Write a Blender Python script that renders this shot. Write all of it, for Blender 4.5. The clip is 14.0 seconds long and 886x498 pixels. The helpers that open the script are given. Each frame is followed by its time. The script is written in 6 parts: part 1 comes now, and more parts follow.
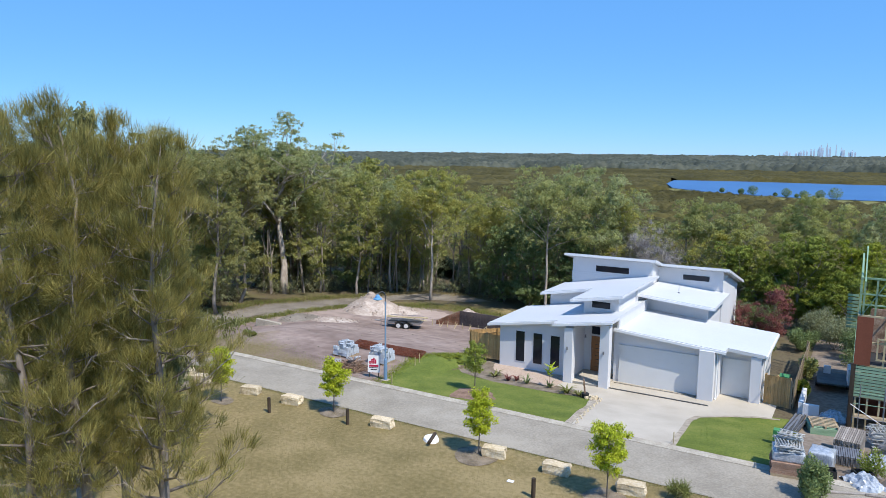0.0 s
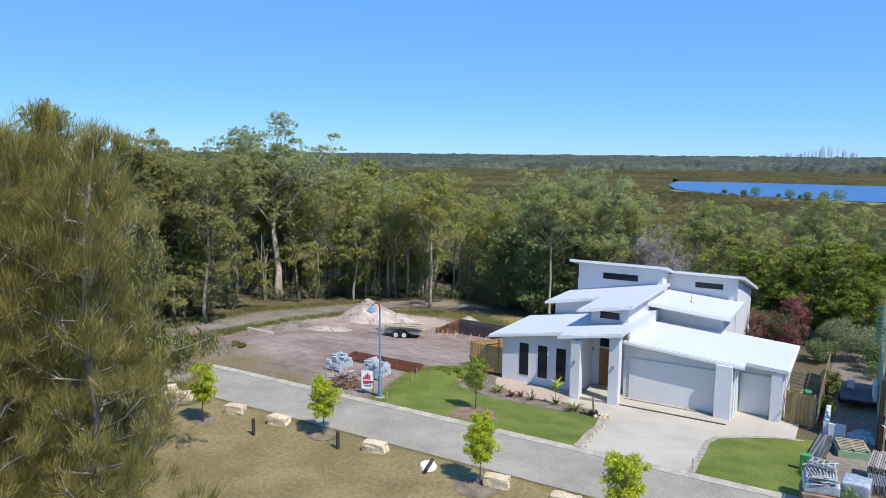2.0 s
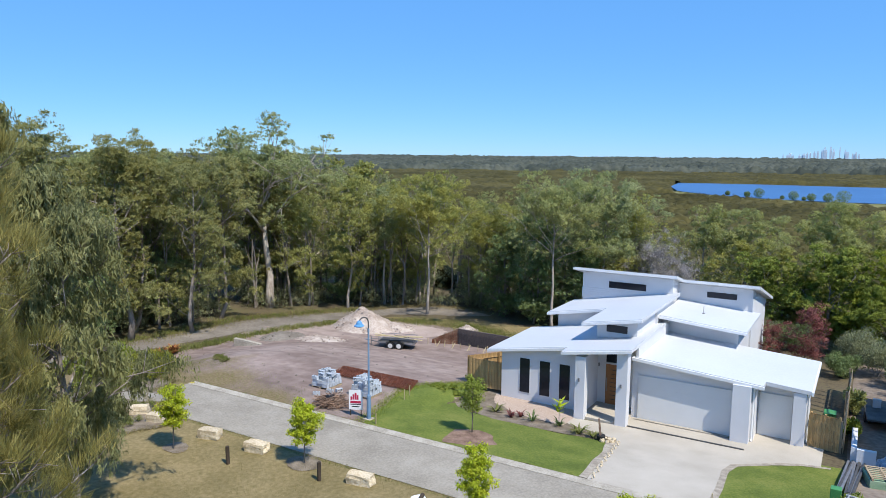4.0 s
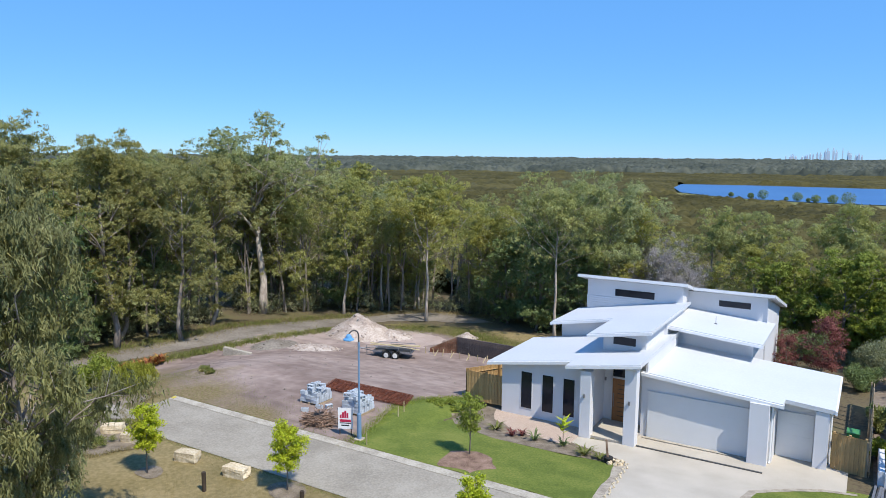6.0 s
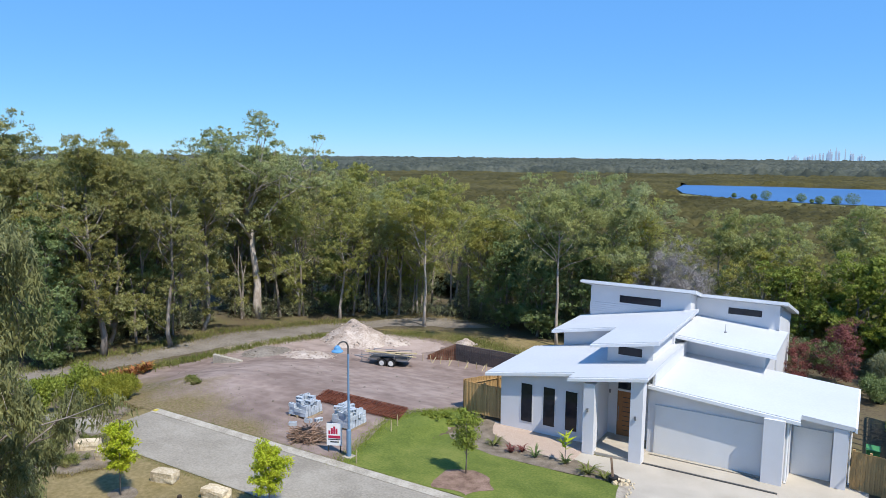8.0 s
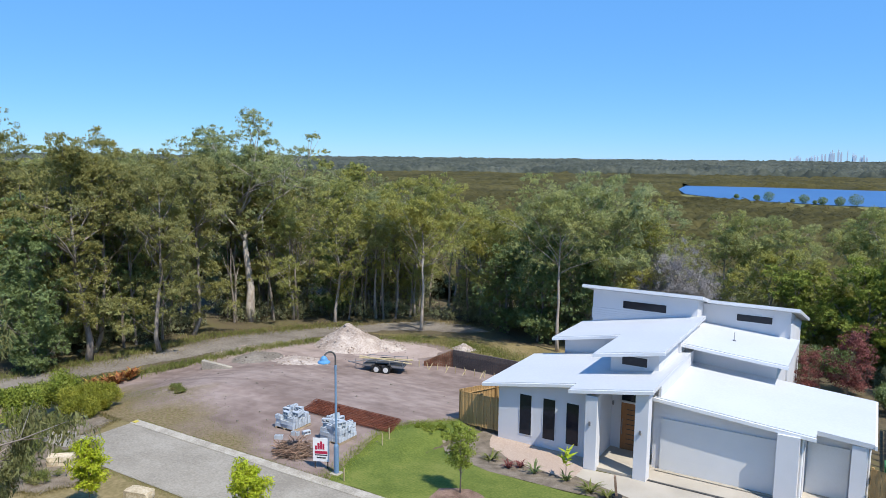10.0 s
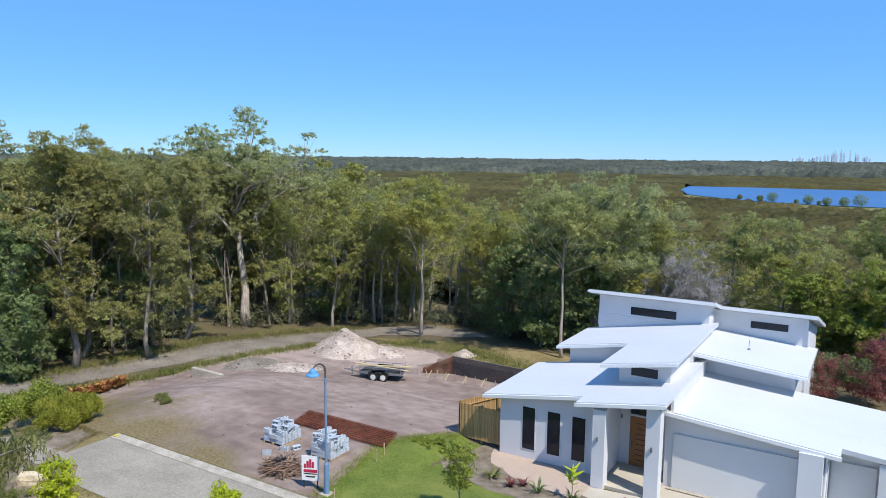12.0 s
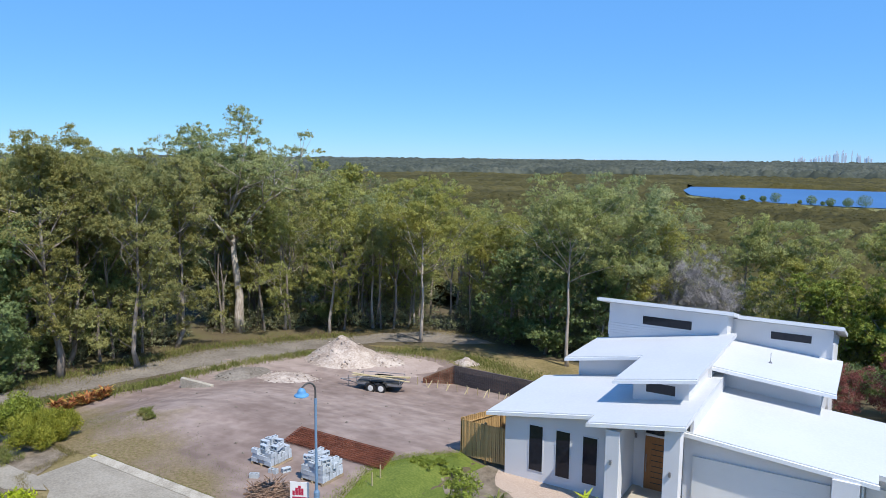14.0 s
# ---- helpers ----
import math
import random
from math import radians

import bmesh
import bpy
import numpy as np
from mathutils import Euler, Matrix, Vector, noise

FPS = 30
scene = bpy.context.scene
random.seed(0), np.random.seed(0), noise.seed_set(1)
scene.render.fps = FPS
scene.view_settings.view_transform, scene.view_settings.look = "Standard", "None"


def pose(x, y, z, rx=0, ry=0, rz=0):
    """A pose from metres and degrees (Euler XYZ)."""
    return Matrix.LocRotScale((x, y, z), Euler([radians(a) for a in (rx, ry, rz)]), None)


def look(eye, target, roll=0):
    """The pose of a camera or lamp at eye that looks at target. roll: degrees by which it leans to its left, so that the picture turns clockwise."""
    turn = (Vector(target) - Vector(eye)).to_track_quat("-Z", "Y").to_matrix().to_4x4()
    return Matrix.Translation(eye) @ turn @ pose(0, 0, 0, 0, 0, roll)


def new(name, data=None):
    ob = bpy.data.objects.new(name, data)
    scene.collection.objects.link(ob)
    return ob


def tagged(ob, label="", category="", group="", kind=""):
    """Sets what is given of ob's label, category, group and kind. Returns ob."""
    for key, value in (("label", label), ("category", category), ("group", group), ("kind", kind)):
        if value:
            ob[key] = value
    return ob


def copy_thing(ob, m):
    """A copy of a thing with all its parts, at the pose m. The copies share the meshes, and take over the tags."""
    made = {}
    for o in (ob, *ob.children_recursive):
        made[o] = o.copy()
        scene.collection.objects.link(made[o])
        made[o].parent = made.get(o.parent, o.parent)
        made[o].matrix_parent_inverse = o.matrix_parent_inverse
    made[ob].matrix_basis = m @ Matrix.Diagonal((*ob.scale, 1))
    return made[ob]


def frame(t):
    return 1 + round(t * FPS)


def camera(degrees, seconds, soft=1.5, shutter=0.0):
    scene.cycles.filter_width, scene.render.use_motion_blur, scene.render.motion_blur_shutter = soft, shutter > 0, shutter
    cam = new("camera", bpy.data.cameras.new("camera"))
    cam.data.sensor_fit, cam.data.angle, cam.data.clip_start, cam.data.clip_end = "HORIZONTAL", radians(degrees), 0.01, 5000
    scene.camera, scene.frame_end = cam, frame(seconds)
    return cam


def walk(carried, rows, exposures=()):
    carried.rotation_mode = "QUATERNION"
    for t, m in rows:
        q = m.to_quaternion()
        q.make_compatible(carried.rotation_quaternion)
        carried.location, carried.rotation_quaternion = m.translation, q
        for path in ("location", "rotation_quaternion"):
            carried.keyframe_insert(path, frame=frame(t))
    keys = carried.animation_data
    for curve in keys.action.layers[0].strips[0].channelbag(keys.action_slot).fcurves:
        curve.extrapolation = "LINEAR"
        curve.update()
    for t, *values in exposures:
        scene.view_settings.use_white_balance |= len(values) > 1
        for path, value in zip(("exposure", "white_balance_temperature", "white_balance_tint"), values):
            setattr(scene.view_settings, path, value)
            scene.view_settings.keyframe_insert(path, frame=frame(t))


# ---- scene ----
cam = camera(64.0, 14.0, soft=0.6)
PATH = [
    (0, (20.735, -42.572, 14.358), (19.721, -40.869, 14.09), 0.6),
    (0.5, (20.428, -42.131, 14.357), (19.412, -40.429, 14.089), 0.5),
    (1, (20.113, -41.545, 14.356), (19.097, -39.844, 14.09), 0.5),
    (1.5, (19.792, -40.871, 14.357), (18.776, -39.17, 14.092), 0.5),
    (2, (19.47, -40.153, 14.359), (18.453, -38.452, 14.095), 0.5),
    (2.5, (19.15, -39.424, 14.362), (18.132, -37.723, 14.098), 0.5),
    (3, (18.835, -38.707, 14.365), (17.816, -37.006, 14.103), 0.5),
    (3.5, (18.53, -38.017, 14.368), (17.51, -36.316, 14.107), 0.5),
    (4, (18.237, -37.363, 14.372), (17.216, -35.663, 14.112), 0.5),
    (4.5, (17.959, -36.748, 14.375), (16.937, -35.048, 14.116), 0.5),
    (5, (17.699, -36.172, 14.378), (16.676, -34.473, 14.12), 0.5),
    (5.5, (17.457, -35.632, 14.38), (16.433, -33.933, 14.123), 0.5),
    (6, (17.234, -35.123, 14.382), (16.208, -33.426, 14.125), 0.5),
    (6.5, (17.028, -34.64, 14.382), (16.001, -32.943, 14.126), 0.5),
    (7, (16.837, -34.177, 14.38), (15.809, -32.481, 14.125), 0.5),
    (7.5, (16.66, -33.728, 14.376), (15.63, -32.032, 14.121), 0.5),
    (8, (16.492, -33.288, 14.37), (15.461, -31.593, 14.115), 0.5),
    (8.5, (16.328, -32.852, 14.361), (15.297, -31.158, 14.107), 0.5),
    (9, (16.166, -32.419, 14.35), (15.133, -30.725, 14.095), 0.5),
    (9.5, (15.998, -31.985, 14.335), (14.965, -30.291, 14.081), 0.6),
    (10, (15.821, -31.549, 14.318), (14.787, -29.857, 14.064), 0.6),
    (10.5, (15.63, -31.112, 14.299), (14.594, -29.42, 14.045), 0.6),
    (11, (15.42, -30.672, 14.278), (14.383, -28.981, 14.024), 0.6),
    (11.5, (15.189, -30.229, 14.258), (14.151, -28.538, 14.004), 0.6),
    (12, (14.934, -29.781, 14.239), (13.895, -28.091, 13.986), 0.6),
    (12.5, (14.657, -29.325, 14.223), (13.616, -27.635, 13.971), 0.6),
    (13, (14.359, -28.852, 14.215), (13.317, -27.164, 13.963), 0.6),
    (13.5, (14.047, -28.354, 14.217), (13.005, -26.666, 13.966), 0.6),
    (14, (13.73, -27.813, 14.234), (12.688, -26.124, 13.982), 0.6),
]
walk(cam, [(t, look(eye, target, roll)) for t, eye, target, roll in PATH])

# ---- light ----
SUN_DIR = Vector((0.53, -0.20, 0.83)).normalized()
world = bpy.data.worlds.new("sky")
scene.world = world
world.use_nodes = True
wn = world.node_tree.nodes
sky = wn.new("ShaderNodeTexSky")
sky.sky_type = "NISHITA"
sky.sun_disc = False
sky.sun_elevation = math.asin(SUN_DIR.z)
sky.sun_rotation = math.atan2(SUN_DIR.x, SUN_DIR.y)
sky.altitude = 2500
sky.air_density = 1.0
sky.dust_density = 0.0
sky.ozone_density = 6.0
wn["Background"].inputs["Strength"].default_value = 0.135
tint = wn.new("ShaderNodeMix")
tint.data_type, tint.blend_type = "RGBA", "MULTIPLY"
tint.inputs[0].default_value = 1.0
tint.inputs[7].default_value = (0.34, 0.40, 0.27, 1)
world.node_tree.links.new(sky.outputs[0], tint.inputs[6])
air = wn.new("ShaderNodeMix")
air.data_type, air.blend_type = "RGBA", "ADD"
air.inputs[0].default_value = 1.0
air.inputs[7].default_value = (0.52, 1.80, 5.0, 1)
world.node_tree.links.new(tint.outputs[2], air.inputs[6])
world.node_tree.links.new(air.outputs[2], wn["Background"].inputs["Color"])
sun_data = bpy.data.lights.new("sun", "SUN")
sun_data.energy, sun_data.angle, sun_data.color = 4.8, radians(0.5), (1.0, 0.95, 0.86)
sun = new("sun", sun_data)
sun.matrix_world = look(SUN_DIR * 60, (0, 0, 0))
scene.view_settings.exposure = 0.2


# ---- materials ----
def material(name, colours, scale=2.0, fine=40.0, rough=0.8, bump=0.2, bump_scale=None, metal=0.0, spec=0.3, island=0.0, rand=0.0, translucent=0.0, streak=None):
    """A surface of two or three colours mixed by coarse and fine noise, with relief."""
    m = bpy.data.materials.new(name)
    m.use_nodes = True
    nt = m.node_tree
    n, lk = nt.nodes, nt.links.new
    bsdf = n["Principled BSDF"]
    co = n.new("ShaderNodeTexCoord")
    src = co.outputs["Object"]
    if streak:
        mp = n.new("ShaderNodeMapping")
        mp.inputs["Scale"].default_value = streak
        lk(src, mp.inputs["Vector"])
        src = mp.outputs[0]
    a = n.new("ShaderNodeTexNoise")
    a.inputs["Scale"].default_value, a.inputs["Detail"].default_value = scale, 6
    b = n.new("ShaderNodeTexNoise")
    b.inputs["Scale"].default_value, b.inputs["Detail"].default_value = fine, 4
    lk(src, a.inputs["Vector"])
    lk(src, b.inputs["Vector"])
    mix = n.new("ShaderNodeMath")
    mix.operation = "MULTIPLY_ADD"
    mix.inputs[1].default_value = 0.45
    lk(b.outputs["Fac"], mix.inputs[0])
    half = n.new("ShaderNodeMath")
    half.operation = "MULTIPLY"
    half.inputs[1].default_value = 0.55
    lk(a.outputs["Fac"], half.inputs[0])
    lk(half.outputs[0], mix.inputs[2])
    ramp = n.new("ShaderNodeValToRGB")
    lk(mix.outputs[0], ramp.inputs[0])
    els = ramp.color_ramp.elements
    k = len(colours)
    while len(els) < k:
        els.new(0.5)
    for i, c in enumerate(colours):
        els[i].position = 0.39 + 0.22 * i / max(1, k - 1)
        els[i].color = (*c, 1)
    colour = ramp.outputs[0]
    if island or rand:
        val = n.new("ShaderNodeNewGeometry").outputs["Random Per Island"] if island else n.new("ShaderNodeObjectInfo").outputs["Random"]
        amount = island or rand
        mr = n.new("ShaderNodeMapRange")
        mr.inputs["To Min"].default_value, mr.inputs["To Max"].default_value = 1 - amount, 1 + amount
        lk(val, mr.inputs["Value"])
        hsv = n.new("ShaderNodeHueSaturation")
        lk(mr.outputs[0], hsv.inputs["Value"])
        lk(colour, hsv.inputs["Color"])
        colour = hsv.outputs[0]
        if rand and island:
            ob = n.new("ShaderNodeObjectInfo").outputs["Random"]
            mr2 = n.new("ShaderNodeMapRange")
            mr2.inputs["To Min"].default_value, mr2.inputs["To Max"].default_value = 0.5 - 0.035 * rand, 0.5 + 0.035 * rand
            lk(ob, mr2.inputs["Value"])
            lk(mr2.outputs[0], hsv.inputs["Hue"])
            mr3 = n.new("ShaderNodeMapRange")
            mr3.inputs["To Min"].default_value, mr3.inputs["To Max"].default_value = 1 + 0.35 * rand, 1 - 0.35 * rand
            lk(ob, mr3.inputs["Value"])
            lk(mr3.outputs[0], hsv.inputs["Saturation"])
    lk(colour, bsdf.inputs["Base Color"])
    bsdf.inputs["Roughness"].default_value = rough
    bsdf.inputs["Metallic"].default_value = metal
    bsdf.inputs["Specular IOR Level"].default_value = spec
    if bump:
        bp = n.new("ShaderNodeBump")
        bp.inputs["Strength"].default_value = bump
        bp.inputs["Distance"].default_value = 0.02
        if bump_scale:
            c = n.new("ShaderNodeTexNoise")
            c.inputs["Scale"].default_value, c.inputs["Detail"].default_value = bump_scale, 5
            lk(src, c.inputs["Vector"])
            lk(c.outputs["Fac"], bp.inputs["Height"])
        else:
            lk(b.outputs["Fac"], bp.inputs["Height"])
        lk(bp.outputs[0], bsdf.inputs["Normal"])
    if translucent:
        tr = n.new("ShaderNodeBsdfTranslucent")
        lk(colour, tr.inputs["Color"])
        ms = n.new("ShaderNodeMixShader")
        ms.inputs[0].default_value = translucent
        lk(bsdf.outputs[0], ms.inputs[1])
        lk(tr.outputs[0], ms.inputs[2])
        lk(ms.outputs[0], n["Material Output"].inputs["Surface"])
    return m


WHITE = material("white_render_paint", [(0.60, 0.60, 0.615), (0.655, 0.655, 0.67)], 0.5, 30, 0.75, 0.06)
ROOF = material("white_roof_sheet", [(0.53, 0.545, 0.565), (0.575, 0.59, 0.605)], 0.3, 8, 0.5, 0.02, spec=0.4)
TRIM = material("white_gutter_metal", [(0.72, 0.73, 0.74), (0.80, 0.80, 0.80)], 1, 20, 0.4, 0.0)
GARAGE = material("white_garage_panel", [(0.63, 0.63, 0.62), (0.68, 0.68, 0.67)], 0.8, 25, 0.5, 0.03)
GLASS = material("dark_tinted_glass", [(0.010, 0.013, 0.020), (0.016, 0.020, 0.029)], 0.5, 5, 0.06, 0.0, spec=0.3)
ALU = material("dark_window_frame", [(0.03, 0.032, 0.036), (0.045, 0.047, 0.05)], 2, 30, 0.4, 0.0)
DOORWOOD = material("timber_door", [(0.22, 0.095, 0.038), (0.31, 0.145, 0.058), (0.26, 0.115, 0.045)], 2, 30, 0.5, 0.1, streak=(6, 6, 0.6))
CONCRETE = material("concrete_road", [(0.232, 0.205, 0.163), (0.290, 0.258, 0.208), (0.345, 0.310, 0.254)], 0.45, 11, 0.9, 0.15)
KERB = material("kerb_concrete", [(0.285, 0.252, 0.202), (0.365, 0.326, 0.264), (0.445, 0.400, 0.330)], 1.6, 14, 0.9, 0.15)
DRIVE = material("exposed_aggregate", [(0.385, 0.343, 0.281), (0.435, 0.389, 0.322), (0.485, 0.437, 0.365)], 0.5, 45, 0.9, 0.3)
PARK = material("dry_park_grass", [(0.155, 0.124, 0.051), (0.208, 0.162, 0.072), (0.270, 0.210, 0.103)], 0.35, 5, 0.95, 0.5, 30)
LAWN = material("green_lawn", [(0.082, 0.112, 0.017), (0.122, 0.155, 0.025), (0.172, 0.19, 0.040)], 0.6, 10, 0.95, 0.5, 40)
DIRT = material("bare_soil", [(0.135, 0.105, 0.080), (0.190, 0.150, 0.118), (0.255, 0.210, 0.170)], 0.16, 3.5, 0.95, 0.5, 12)


def cover(name, soil, grass, where, rough=0.95):
    """Bare soil that gives way to thin grass past a ragged line; where: (a, b, c) of a*x + b*y + c."""
    m = material(name, soil, 0.13, 1.1, rough, 0.3, 14)
    nt = m.node_tree
    n, lk = nt.nodes, nt.links.new
    bsdf = n["Principled BSDF"]
    first = bsdf.inputs["Base Color"].links[0].from_socket
    co = n.new("ShaderNodeTexCoord").outputs["Object"]
    # long soft marks of wheels and the grader's blade
    turn = n.new("ShaderNodeMapping")
    turn.inputs["Rotation"].default_value = (0, 0, radians(-26))
    turn.inputs["Scale"].default_value = (0.09, 1.3, 1)
    lk(co, turn.inputs["Vector"])
    marks = n.new("ShaderNodeTexNoise")
    marks.inputs["Scale"].default_value, marks.inputs["Detail"].default_value = 1.0, 7
    lk(turn.outputs[0], marks.inputs["Vector"])
    tone = n.new("ShaderNodeMapRange")
    tone.inputs["From Min"].default_value, tone.inputs["From Max"].default_value = 0.3, 0.7
    tone.inputs["To Min"].default_value, tone.inputs["To Max"].default_value = 0.87, 1.13
    lk(marks.outputs["Fac"], tone.inputs["Value"])
    worn = n.new("ShaderNodeHueSaturation")
    lk(tone.outputs[0], worn.inputs["Value"])
    lk(first, worn.inputs["Color"])
    first = worn.outputs[0]
    dot = n.new("ShaderNodeVectorMath")
    dot.operation = "DOT_PRODUCT"
    dot.inputs[1].default_value = (where[0], where[1], 0)
    lk(co, dot.inputs[0])
    big = n.new("ShaderNodeTexNoise")
    big.inputs["Scale"].default_value, big.inputs["Detail"].default_value = 0.28, 8
    lk(co, big.inputs["Vector"])
    spread = n.new("ShaderNodeMath")
    spread.operation = "MULTIPLY_ADD"
    spread.inputs[1].default_value = 9.0
    spread.inputs[2].default_value = where[2] - 4.5
    lk(big.outputs["Fac"], spread.inputs[0])
    total = n.new("ShaderNodeMath")
    total.operation = "ADD"
    lk(dot.outputs["Value"], total.inputs[0])
    lk(spread.outputs[0], total.inputs[1])
    step = n.new("ShaderNodeMapRange")
    step.inputs["From Min"].default_value, step.inputs["From Max"].default_value = -0.9, 1.2
    lk(total.outputs[0], step.inputs["Value"])
    fine = n.new("ShaderNodeTexNoise")
    fine.inputs["Scale"].default_value, fine.inputs["Detail"].default_value = 7.0, 6
    lk(co, fine.inputs["Vector"])
    ramp = n.new("ShaderNodeValToRGB")
    lk(fine.outputs["Fac"], ramp.inputs[0])
    ramp.color_ramp.elements[0].position, ramp.color_ramp.elements[1].position = 0.36, 0.66
    ramp.color_ramp.elements[0].color, ramp.color_ramp.elements[1].color = (*grass[0], 1), (*grass[1], 1)
    mix = n.new("ShaderNodeMix")
    mix.data_type = "RGBA"
    lk(step.outputs[0], mix.inputs[0])
    lk(first, mix.inputs[6])
    lk(ramp.outputs[0], mix.inputs[7])
    lk(mix.outputs[2], bsdf.inputs["Base Color"])
    return m


LOTSOIL = cover("graded_lot_soil", [(0.190, 0.137, 0.115), (0.254, 0.191, 0.162), (0.332, 0.259, 0.223)], [(0.145, 0.112, 0.050), (0.238, 0.178, 0.100)], (-0.30, -0.72, -9.6))
TRACK = material("gravel_track", [(0.138, 0.117, 0.094), (0.196, 0.169, 0.139), (0.252, 0.221, 0.185)], 0.4, 6, 0.95, 0.4, 20)
LITTER = material("forest_floor", [(0.075, 0.058, 0.034), (0.120, 0.094, 0.055), (0.115, 0.105, 0.045)], 0.25, 5, 0.95, 0.6, 6)
MARSH = material("wetland_floor", [(0.093, 0.092, 0.033), (0.116, 0.112, 0.040), (0.136, 0.126, 0.048)], 0.02, 0.35, 0.95, 0.6, 2)
EDGEGRAVEL = material("tan_edge_gravel", [(0.24, 0.20, 0.155), (0.33, 0.285, 0.225), (0.43, 0.375, 0.30)], 3, 25, 0.95, 0.5, 30)
PEBBLE = material("pink_pebbles", [(0.33, 0.245, 0.19), (0.43, 0.33, 0.26), (0.53, 0.42, 0.34)], 16, 55, 0.9, 0.5, 45)
MULCH = material("dark_mulch", [(0.12, 0.094, 0.066), (0.19, 0.153, 0.112), (0.26, 0.212, 0.16)], 2, 25, 0.95, 0.6, 25)
PARKBLADE = material("dry_grass_blades", [(0.17, 0.15, 0.055), (0.25, 0.205, 0.088), (0.34, 0.275, 0.135)], 0.4, 4, 0.85, 0, island=0.3, translucent=0.3)
LAWNBLADE = material("lawn_blades", [(0.09, 0.14, 0.022), (0.14, 0.195, 0.032), (0.20, 0.235, 0.05)], 0.5, 5, 0.8, 0, island=0.3, translucent=0.3)
REDMULCH = material("bark_mulch", [(0.13, 0.08, 0.055), (0.22, 0.14, 0.10), (0.30, 0.20, 0.15)], 2, 20, 0.95, 0.6, 25)
WATER = material("lake_water", [(0.046, 0.120, 0.27), (0.058, 0.142, 0.31)], 0.01, 0.2, 0.4, 0.3, 0.5, spec=0.25)
MARSHGRASS = material("marsh_grass", [(0.15, 0.145, 0.045), (0.19, 0.175, 0.06), (0.165, 0.165, 0.05)], 0.03, 0.5, 0.95, 0.3, 2)
BARK = material("grey_bark", [(0.17, 0.14, 0.12), (0.26, 0.22, 0.19), (0.36, 0.32, 0.28)], 1.0, 9, 0.9, 0.5, streak=(1, 1, 0.2))
PALEBARK = material("pale_gum_bark", [(0.27, 0.225, 0.19), (0.42, 0.365, 0.315), (0.52, 0.465, 0.405)], 0.8, 7, 0.85, 0.5, streak=(1.6, 1.6, 0.22))
GUM = material("gum_leaves", [(0.285, 0.308, 0.112), (0.375, 0.394, 0.142), (0.458, 0.460, 0.188)], 0.5, 3, 0.55, 0, spec=0.32, island=0.18, rand=0.5, translucent=0.55)
OLIVEGUM = material("olive_gum_leaves", [(0.255, 0.258, 0.098), (0.342, 0.340, 0.126), (0.415, 0.400, 0.165)], 0.5, 3, 0.55, 0, spec=0.32, island=0.18, rand=0.4, translucent=0.55)
WEEPLEAF = material("drooping_gum_leaves", [(0.165, 0.172, 0.066), (0.235, 0.238, 0.090), (0.325, 0.315, 0.132)], 0.5, 3, 0.6, 0, spec=0.22, island=0.22, rand=0.3, translucent=0.4)
DARKLEAF = material("dark_green_leaves", [(0.140, 0.190, 0.068), (0.200, 0.260, 0.092), (0.265, 0.325, 0.122)], 0.6, 3, 0.5, 0, spec=0.4, island=0.15, translucent=0.4)
SCRUB = material("scrub_leaves", [(0.205, 0.215, 0.115), (0.280, 0.298, 0.155), (0.360, 0.355, 0.200)], 0.25, 3, 0.6, 0, island=0.3, translucent=0.45)
SHEOAK = material("sheoak_needles", [(0.190, 0.174, 0.048), (0.295, 0.254, 0.068), (0.405, 0.335, 0.104)], 0.9, 4, 0.7, 0, spec=0.15, island=0.42, rand=0.2, translucent=0.42)
BRIGHT = material("young_leaves", [(0.30, 0.37, 0.016), (0.40, 0.46, 0.025), (0.50, 0.52, 0.04)], 1.5, 8, 0.6, 0, island=0.25, translucent=0.35)
RICH = material("broad_green_leaves", [(0.150, 0.190, 0.028), (0.220, 0.262, 0.040), (0.300, 0.335, 0.062)], 0.6, 3, 0.65, 0, spec=0.18, island=0.15, rand=0.2, translucent=0.35)
RUSSET = material("russet_leaves", [(0.165, 0.058, 0.050), (0.235, 0.080, 0.070), (0.270, 0.120, 0.095)], 0.6, 3, 0.7, 0, island=0.2, translucent=0.25)
LEAFY = material("mid_green_leaves", [(0.165, 0.21, 0.028), (0.225, 0.27, 0.038), (0.29, 0.325, 0.055)], 1.5, 8, 0.6, 0, island=0.25, translucent=0.3)
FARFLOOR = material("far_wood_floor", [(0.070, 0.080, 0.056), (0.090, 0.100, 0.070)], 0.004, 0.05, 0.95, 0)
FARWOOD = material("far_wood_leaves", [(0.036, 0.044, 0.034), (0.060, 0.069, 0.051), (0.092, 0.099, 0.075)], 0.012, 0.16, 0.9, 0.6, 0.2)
# distant haze is put into this pale bluish base colour
HAZE = material("haze_tinted_concrete", [(0.60, 0.66, 0.74), (0.70, 0.76, 0.82)], 0.01, 0.1, 0.9, 0)
MANGROVE = material("mangrove_leaves", [(0.043, 0.039, 0.014), (0.065, 0.058, 0.020), (0.096, 0.083, 0.030)], 0.02, 0.5, 0.85, 1.0, 0.9, spec=0.1)
MANGROVELEAF = material("mangrove_crown_leaves", [(0.058, 0.053, 0.017), (0.083, 0.074, 0.025), (0.116, 0.099, 0.036)], 0.02, 0.5, 0.8, 0, spec=0.1, island=0.22, translucent=0.25)

